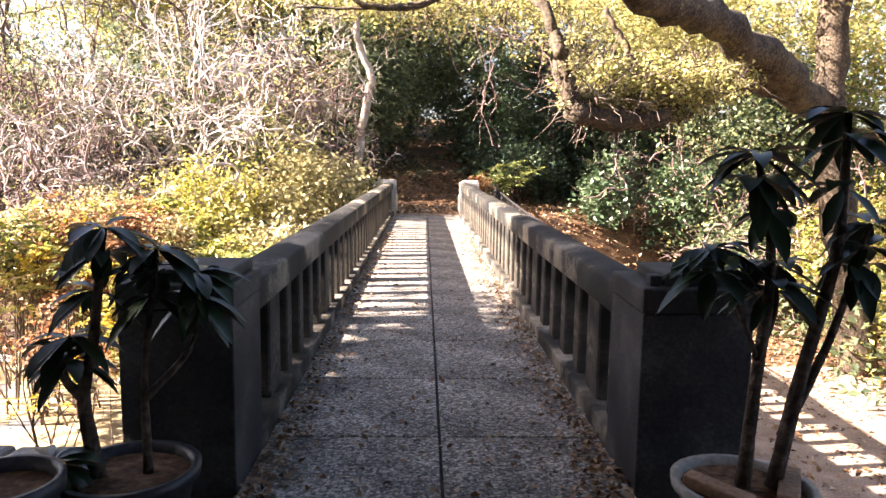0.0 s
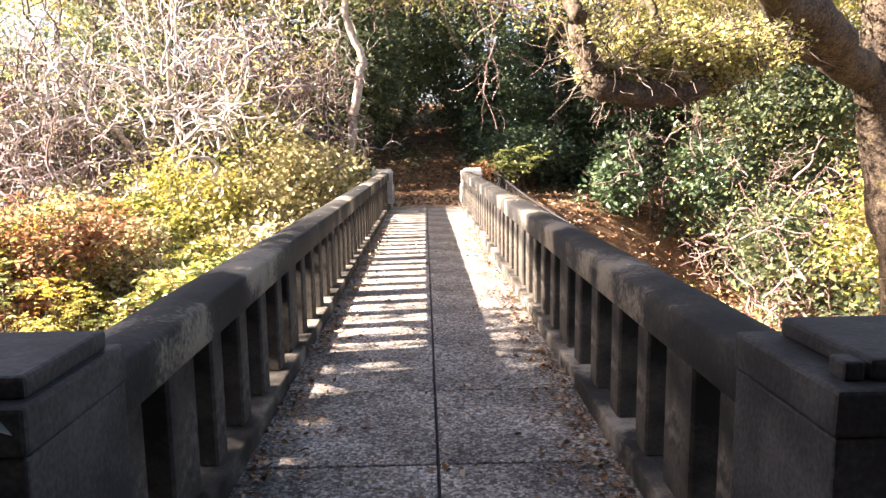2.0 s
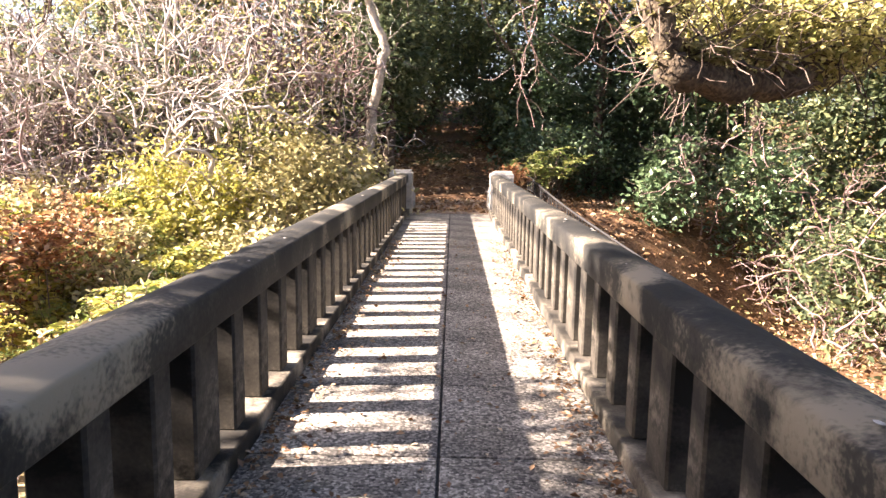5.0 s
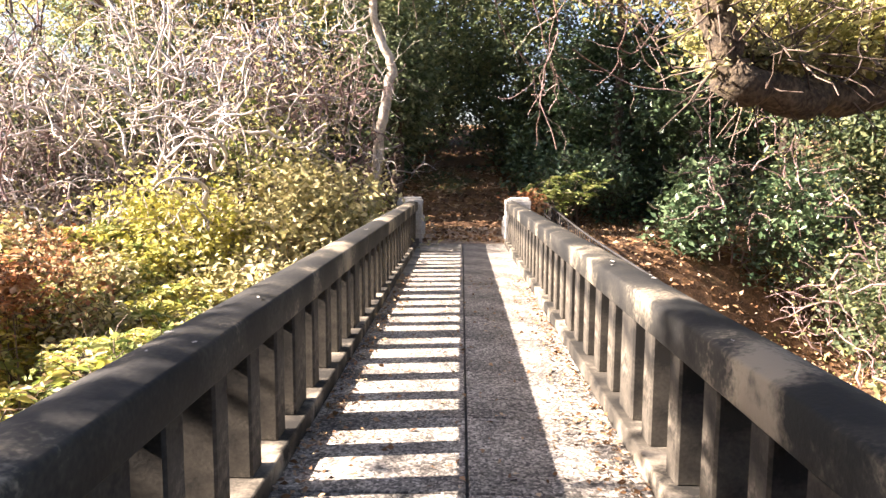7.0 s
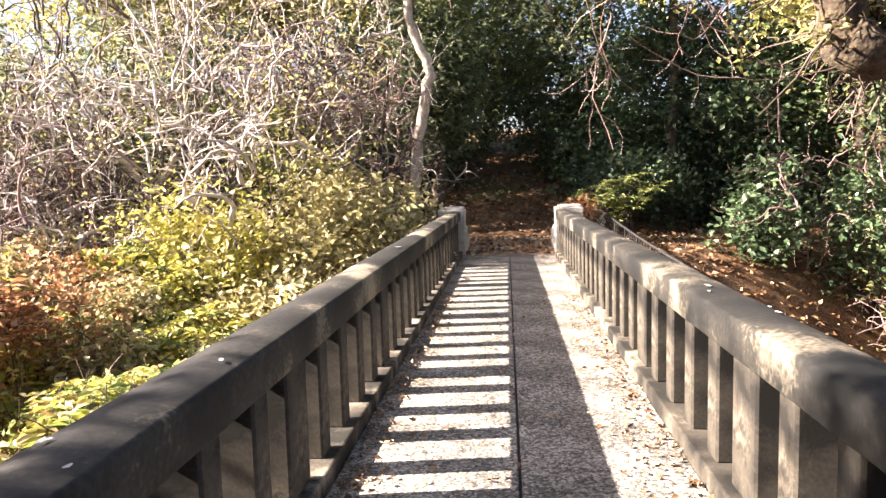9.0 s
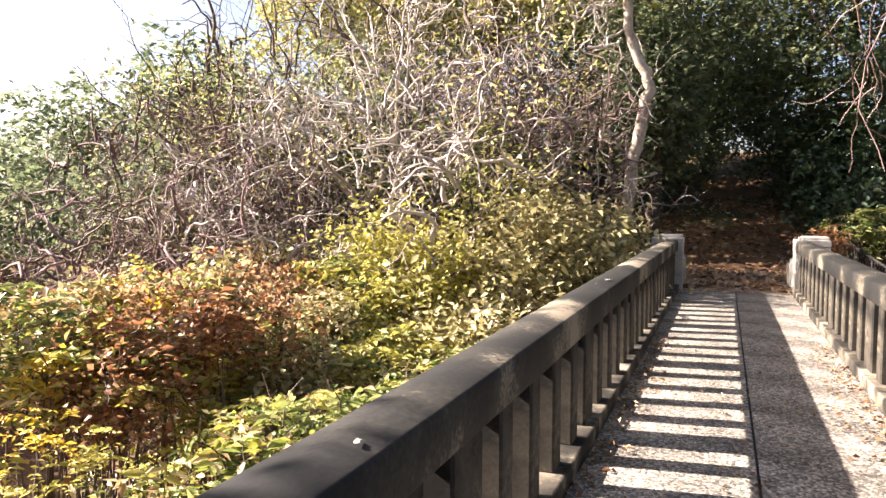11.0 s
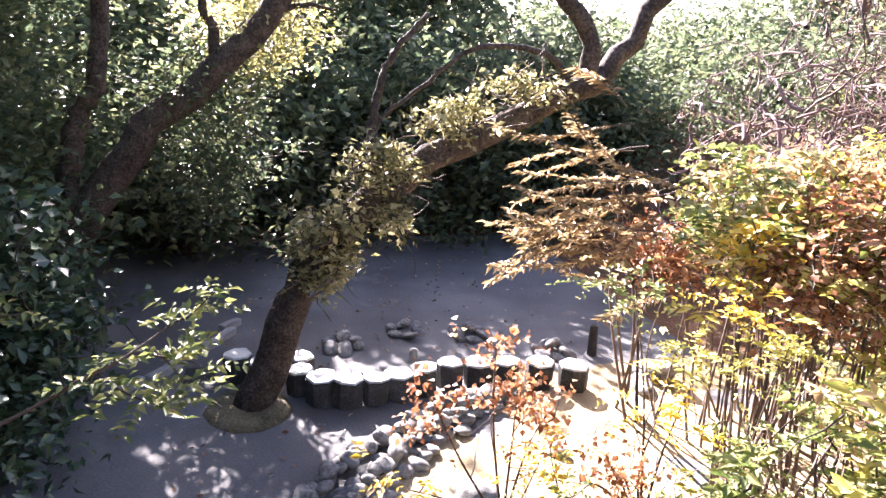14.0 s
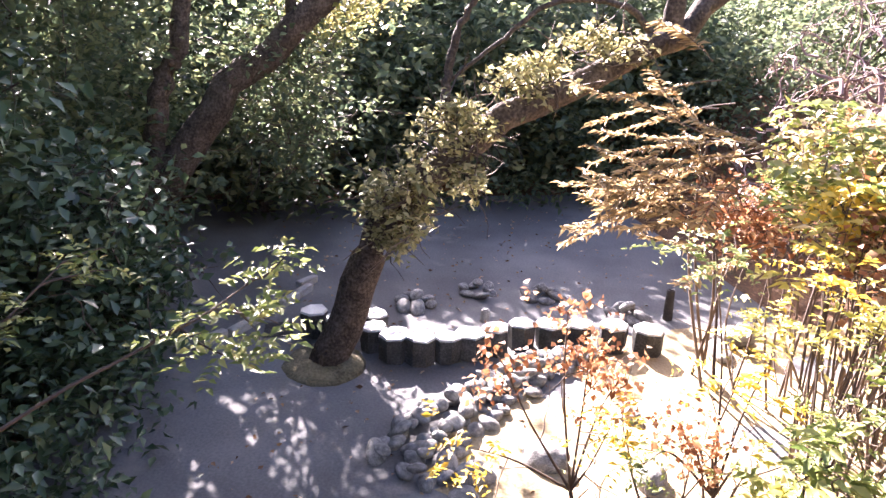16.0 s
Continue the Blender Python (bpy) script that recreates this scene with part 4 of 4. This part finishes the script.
bare_thicket("bare_thicket", "brown leafless tangle on the leafy slope", (7.4, 21.8), (1.5, 1.0, 3.6), 70, 1.5, REDTWIG, r=0.01)
bare_thicket("bare_thicket", "grey leafless branches on the slope", (10.2, 19.5), (2.2, 2.0, 3.8), 130, 1.6, REDTWIG, r=0.014)

# great mossy tree whose limbs cross above the bridge
tree("mossy_tree", "great old tree with a mossy limb reaching over the railing",
     [([(9.6, 14.8, -3.05), (9.0, 14.6, -0.5), (8.3, 14.4, 1.6), (7.9, 14.0, 2.9), (7.9, 13.8, 4.6), (7.8, 13.6, 6.5)], 0.4, 0.26),
      ([(7.7, 14.0, 2.8), (6.7, 13.2, 2.9), (5.6, 12.6, 3.0), (4.7, 12.0, 2.7), (3.9, 11.4, 2.3), (3.0, 10.9, 2.2), (2.1, 10.4, 2.3)], 0.24, 0.16),
      ([(2.2, 10.45, 2.25), (2.0, 10.4, 2.8), (1.9, 10.5, 3.3), (1.6, 10.8, 4.0)], 0.15, 0.07),
      ([(7.7, 14.0, 2.7), (6.0, 12.4, 3.2), (4.35, 11, 3.7), (2.7, 9.5, 3.75), (1.0, 8.0, 4.2)], 0.34, 0.2),
      ([(3.4, 11.1, 2.3), (3.2, 11.2, 3.1), (2.8, 11.3, 3.9)], 0.08, 0.04),
      ([(1.6, 10.8, 4.0), (0.6, 10.8, 4.05), (-0.2, 10.7, 3.75), (-1.0, 10.6, 3.8), (-1.6, 10.5, 4.6)], 0.07, 0.03),
      ([(0.0, 10.7, 3.8), (-0.9, 10.7, 3.7), (-1.9, 10.7, 3.7)], 0.035, 0.015)], MOSSBARK,
     # EVERGREEN crown at (1.0, 4.6, 7.0): unseen, added to block skylight over the entrance
     [((3.5, 11.2, 2.7), (1.3, 0.55, 0.42), 4200, 0.055, CANOPY, 0.11), ((2.1, 10.4, 2.75), (0.2, 0.2, 0.5), 420, 0.05, IVYL, 0.08), ((2.45, 10.6, 2.42), (0.4, 0.22, 0.13), 700, 0.045, IVYL, 0.07), ((3.2, 11.0, 2.42), (0.45, 0.25, 0.15), 900, 0.045, IVYL, 0.07), ((4.2, 11.6, 2.7), (0.5, 0.3, 0.18), 900, 0.045, IVYL, 0.07), ((1.0, 4.6, 7.0), (3.6, 3.2, 0.9), 7000, 0.13, EVERGREEN, 0.35), ((5.2, 12.4, 3.1), (0.8, 0.5, 0.3), 1400, 0.045, CANOPY, 0.1), ((0.0, 13.9, 4.6), (3.0, 1.0, 0.6), 3500, 0.055, CANOPY, 0.22), ((4.2, 15, 4.8), (2.6, 1.6, 1.2), 6000, 0.06, CANOPY, 0.28), ((8.0, 15, 5.2), (2.5, 2, 1.6), 5000, 0.07, CANOPY, 0.3)],
     twigs=[((1.3, 15.5, 4.9), (0.6, 0, -0.55), 2.8, 9, 0.014, REDTWIG, 0.01), ((0.9, 14.0, 4.6), (0.3, 0.1, -0.7), 2.2, 7, 0.011, REDTWIG, 0.0), ((2.6, 16.0, 4.6), (0.5, 0, -0.7), 2.2, 6, 0.012, REDTWIG, -0.05)])

# undergrowth on the hillsides
def undergrowth(name, label, xs, ys, n, rise, size, material, per=14):
    x, y = rng.uniform(*xs, n), rng.uniform(*ys, n)
    c = np.stack([x, y, height(x, y) + rng.random(n) ** 1.5 * rise], -1)
    p = (c[:, None] + rng.normal(size=(n, per, 3)) * 0.28).reshape(-1, 3)
    b = Buf()
    leaves(b, p, np.full((len(p), 1), size), 0.6, 0.55)
    return tagged(part(name, b, material), label, "undergrowth", kind="stuff")


undergrowth("hill_undergrowth", "dense dull-green undergrowth on the wooded hill", (-30, -4), (20.5, 36), 3800, 2.2, 0.24, HAZEL)
undergrowth("hill_undergrowth", "dark evergreen undergrowth behind the path", (-4.5, -1.6), (28.0, 33), 700, 2.4, 0.18, EVERGREEN)
undergrowth("hill_undergrowth", "dark evergreen undergrowth behind the path", (1.6, 10), (25.4, 33), 1500, 2.2, 0.18, EVERGREEN)
undergrowth("hill_undergrowth", "dark undergrowth around the plaza", (-30, -15.8), (-6, 20), 3600, 2.6, 0.2, WOODLAND)
undergrowth("bank_undergrowth", "dark low plants at the foot of the near bank", (-8.6, -4.2), (2.2, 4.9), 420, 1.1, 0.13, EVERGREEN)
undergrowth("hill_undergrowth", "dark undergrowth on the near bank", (-16, -5.5), (-6, 3.6), 2400, 1.8, 0.16, EVERGREEN)
undergrowth("hill_undergrowth", "autumn-coloured undergrowth on the valley side", (8.5, 26), (8, 34), 2800, 2.0, 0.2, WOODLAND)
undergrowth("bank_undergrowth", "low autumn undergrowth under the shrubs", (-8.5, -1.6), (14.8, 22), 1300, 0.6, 0.13, MIXEDL)


undergrowth("thicket_leaves", "yellowing leaves scattered through the bare thicket", (-13, -2.6), (17.5, 23), 900, 5.5, 0.1, CANOPY, 12)
undergrowth("thicket_leaves", "yellowing leaves on the valley-side branches", (6.5, 13), (18, 25), 260, 5.0, 0.1, CANOPY, 12)


def frond_branch(label, path, tips, material):
    b = Buf(); lb = Buf()
    t = tagged(new("sapling"), label, "sapling")
    t.location = path[0]
    pts = smooth_path(np.array(path) - np.array(path[0]), 20)
    tube(b, pts, 0.013, 0.005, 5)
    for i, way, length, n in tips:
        sub = wander(pts[i], way, length, 6, 0.15)
        tube(b, sub, 0.008, 0.003, 4)
        for q in sub[2:]:
            for _ in range(n):
                d = rng.normal(size=3) * [1, 1, 0.4]; d /= np.linalg.norm(d)
                s = np.cross(d, [0, 0, 1.0]); s /= np.linalg.norm(s)
                for j in range(5):
                    for sg in (-1, 1):
                        leaves(lb, (q + d * (0.03 + 0.045 * j))[None], np.full((1, 1), 0.07), 0.7, 0.42, (s * sg + d * 0.5)[None])
    part("stem", b, DARKTWIG, t)
    part("foliage", lb, material, t)


frond_branch("slender branch with pale green feathery leaves", [(-3.3, 4.2, -2.6), (-3.5, 4.8, -0.9), (-3.85, 5.55, -0.4), (-4.0, 5.95, -0.22), (-4.15, 6.3, -0.08), (-4.35, 6.5, 0.0)],
             [(12, (-0.1, 0.5, 0.3), 0.3, 1), (14, (0.1, 0.5, -0.35), 0.35, 2), (16, (-0.1, 0.5, 0.1), 0.35, 2), (17, (0, 0.5, -0.5), 0.35, 1), (19, (0, 0.5, 0.2), 0.3, 2)], GREENL)
frond_branch("slender branch with grey-green feathery leaves", [(-3.9, 3.9, -2.3), (-4.2, 4.5, -1.0), (-4.5, 5.1, -0.35), (-4.8, 5.45, 0.0)],
             [(12, (-0.2, 0.2, 0.5), 0.4, 1), (14, (-0.1, -0.4, 0.2), 0.4, 2), (17, (-0.2, 0.5, 0.2), 0.4, 1), (19, (0, 0.5, 0.2), 0.3, 1)], GREENL)

def leafy_sapling(label, foot, twigs):
    """Dark forked stem with loose tufts of leaves at its twig ends."""
    t = tagged(new("sapling"), label, "sapling", "saplings below the railing")
    t.location = foot
    foot = np.array(foot)
    fork = np.array([0.05, -0.1, 1.1])
    b = Buf(); tube(b, smooth_path([(0, 0, 0), (0.06, 0.02, 0.5), fork], 8), 0.022, 0.016, 6)
    part("stem", b, DARKTWIG, t)
    for tip, material, n in twigs:
        tip = np.array(tip) - foot
        mid = fork + (tip - fork) * 0.5 + [0, 0, 0.1] + rng.normal(size=3) * 0.06
        b = Buf(); pts = smooth_path([fork, mid, tip], 9)
        tube(b, pts, 0.012, 0.004, 5)
        for i in (3, 5, 7):
            tube(b, wander(pts[i], (pts[i] - pts[i - 1]) + rng.normal(size=3) * 0.15, 0.4, 5, 0.2), 0.006, 0.002, 4)
        part("branch", b, DARKTWIG, t)
        lb = Buf()
        c = tip + rng.normal(size=(n, 3)) * [0.12, 0.12, 0.1]
        if material is RUSTL:
            p = (c[:, None] + rng.normal(size=(n, 7, 3)) * 0.035).reshape(-1, 3)
            leaves(lb, p, np.full((len(p), 1), 0.048), 0.6, 0.85, hang=0.5)
        else:
            d = rng.normal(size=(n, 3)) * [1, 1, 0.3]; d /= np.linalg.norm(d, axis=1)[:, None]
            q = np.cross(d, [0, 0, 1.0]); q /= np.linalg.norm(q, axis=1)[:, None]
            for j in range(6):
                for sg in (-1, 1):
                    leaves(lb, c + d * 0.042 * (j + 1) - np.array([0, 0, 0.003]) * j * j, np.full((n, 1), 0.068 - 0.006 * j), 0.6, 0.42, q * sg + d * 0.4)
        part("foliage", lb, material, t)


leafy_sapling("dark forked sapling with rust-brown leaf tufts", (-4.9, 8.7, -2.97), [((-4.5, 8.5, -0.6), RUSTL, 34), ((-4.5, 7.98, -0.68), RUSTL, 20), ((-4.6, 8.75, -0.85), RUSTL, 26), ((-4.4, 8.3, -0.25), RUSTL, 10), ((-4.5, 8.7, -1.1), GOLDL, 16), ((-4.4, 7.8, -1.15), GOLDL, 12)])
leafy_sapling("dark forked sapling with yellow and rust leaf sprays", (-4.7, 9.7, -2.97), [((-4.2, 9.14, -1.1), RUSTL, 34), ((-4.5, 9.8, -0.5), YELLOWL, 26), ((-4.3, 9.4, -0.7), GOLDL, 18), ((-4.1, 9.5, -1.3), YELLOWL, 22), ((-4.4, 8.9, -1.35), GREENL, 16), ((-4.6, 9.3, 0.0), GREENL, 20)])
leafy_sapling("dark forked sapling with thin feathery green leaves", (-4.3, 10.1, -2.97), [((-4.0, 9.9, -0.9), GREENL, 22), ((-4.2, 10.2, -0.3), YELLOWL, 26), ((-4.5, 10.0, -0.1), GOLDL, 18), ((-4.1, 10.4, -0.6), GREENL, 22)])

# pale stone edging on the bank beside the entrance
for k in range(5):
    e = tagged(part("edge_stone", rough_up(box(-0.19, -0.12, 0, 0.19, 0.12, 0.17, 0.03), 0.015, 5), PIER), "pale squared stone edging beside the entrance", "kerb", "entrance edging")
    e.location = (-1.72 - 0.4 * k, 3.15 + 0.01 * k, -0.03)

# ---------------- unseen porch, added behind the walker to shade the entrance ---
porch = tagged(new("porch"), "unseen porch added behind the bridge entrance to keep light off it", "porch", kind="structure")
part("wall", box(-3.4, -3.2, -0.01, 3.4, -3.0, 3.2), PORCH_BLOCKER, porch)
for x in (-3.4, 3.2):
    part("side_wall", box(x, -2.998, -0.01, x + 0.2, 0.1, 3.198), PORCH_BLOCKER, porch)
part("roof", box(-3.6, -3.4, 3.2, 3.6, 2.4, 3.4), PORCH_BLOCKER, porch)
for x in (-3.2, 3.2):
    part("column", box(x - 0.13, 0.2, -0.01, x + 0.13, 0.46, 3.2, 0.02), PORCH_BLOCKER, porch)

# ---------------- fallen leaves ----------------
def litter(name, label, x, y, z, size, material=None):
    b = Buf()
    leaves(b, np.stack([x, y, z], -1), np.full((len(x), 1), size), 0.25, 0.6)
    return tagged(part(name, b, material or LITTER), label, "leaves", kind="stuff")


n = 3400
side = rng.random(n)
lx = np.where(side < 0.42, XR - np.abs(rng.normal(size=n)) * 0.14 - 0.02, np.where(side < 0.76, XL + np.abs(rng.normal(size=n)) * 0.12 + 0.02, rng.uniform(XL, XR, n)))
ly = 2.9 + rng.random(n) ** 1.5 * 12
litter("deck_leaves", "small dry leaves swept along the kerb", np.clip(lx, XL + 0.03, XR - 0.03), ly, np.full(n, 0.012) + rng.random(n) * 0.008, 0.04)
n = 16000
lx, ly = rng.uniform(-4, 12, n), rng.uniform(14, 30, n)
litter("slope_leaves", "fallen orange-brown leaves covering the slope", lx, ly, np.where((np.abs(lx - 0.1) < 1.4) & (ly > 19.7) & (ly < 24.5), 0.004, height(lx, ly)) + 0.02, 0.14)
n = 3000
lx, ly = rng.uniform(4, 12, n), rng.uniform(4, 15, n)
litter("valley_leaves", "scattered dry leaves on the valley floor", lx, ly, height(lx, ly) + 0.05, 0.1)
n = 700
lx, ly = rng.uniform(-16, -4.5, n), rng.uniform(5.6, 12.5, n)
litter("plaza_leaves", "few dry leaves scattered on the plaza", lx, ly, height(lx, ly) + 0.045, 0.07)

# ---------------- lichen on the rail caps ----------------
for x_in, out in ((XL, -1), (XR, 1)):
    b = Buf()
    for _ in range(16):
        y, d, r = rng.uniform(3.7, 19.4), rng.uniform(0.07, 0.24), abs(rng.normal()) * 0.008 + 0.005
        zc = 0.9035 - abs(d - 0.155) * 0.174
        a = np.linspace(0, 2 * np.pi, 9, endpoint=False)
        q = r * (1 + 0.3 * rng.normal(size=9))
        px = x_in + out * np.clip(d + q * np.cos(a) * 0.8, 0.055, 0.255)
        v = np.stack([px, y + q * np.sin(a) * 1.6, np.full(9, zc + 0.003)], -1)
        b.add(v, np.arange(9)[None] if out > 0 else np.arange(9)[None])
    tagged(part("lichen_spots", b, PIER, bridge, "pale lichen spots on the cap"), kind="stuff")

# ---------------- deck slabs ----------------
slab = {}
for side, (xa, xb) in enumerate(((XL, XC - 0.008), (XC + 0.008, XR))):
    cuts = [2.9] + [3.72 + 1.045 * i for i in range(16)]
    for a, b in zip(cuts, cuts[1:] + [Y1]):
        if b - a < 0.2:
            continue
        b = min(b, Y1)
        key = (side, round(b - a, 3))
        if key not in slab:
            bm = box(xa, 0.008, -0.06, xb, b - a - 0.008, 0.0, 0.005, 1)
            me = bpy.data.meshes.new("deck_slab"); bm.to_mesh(me); bm.free(); me.materials.append(DECK)
            slab[key] = me
        ob = new("deck_slab", slab[key])
        ob.parent = bridge
        ob.location = (0, a, 0)
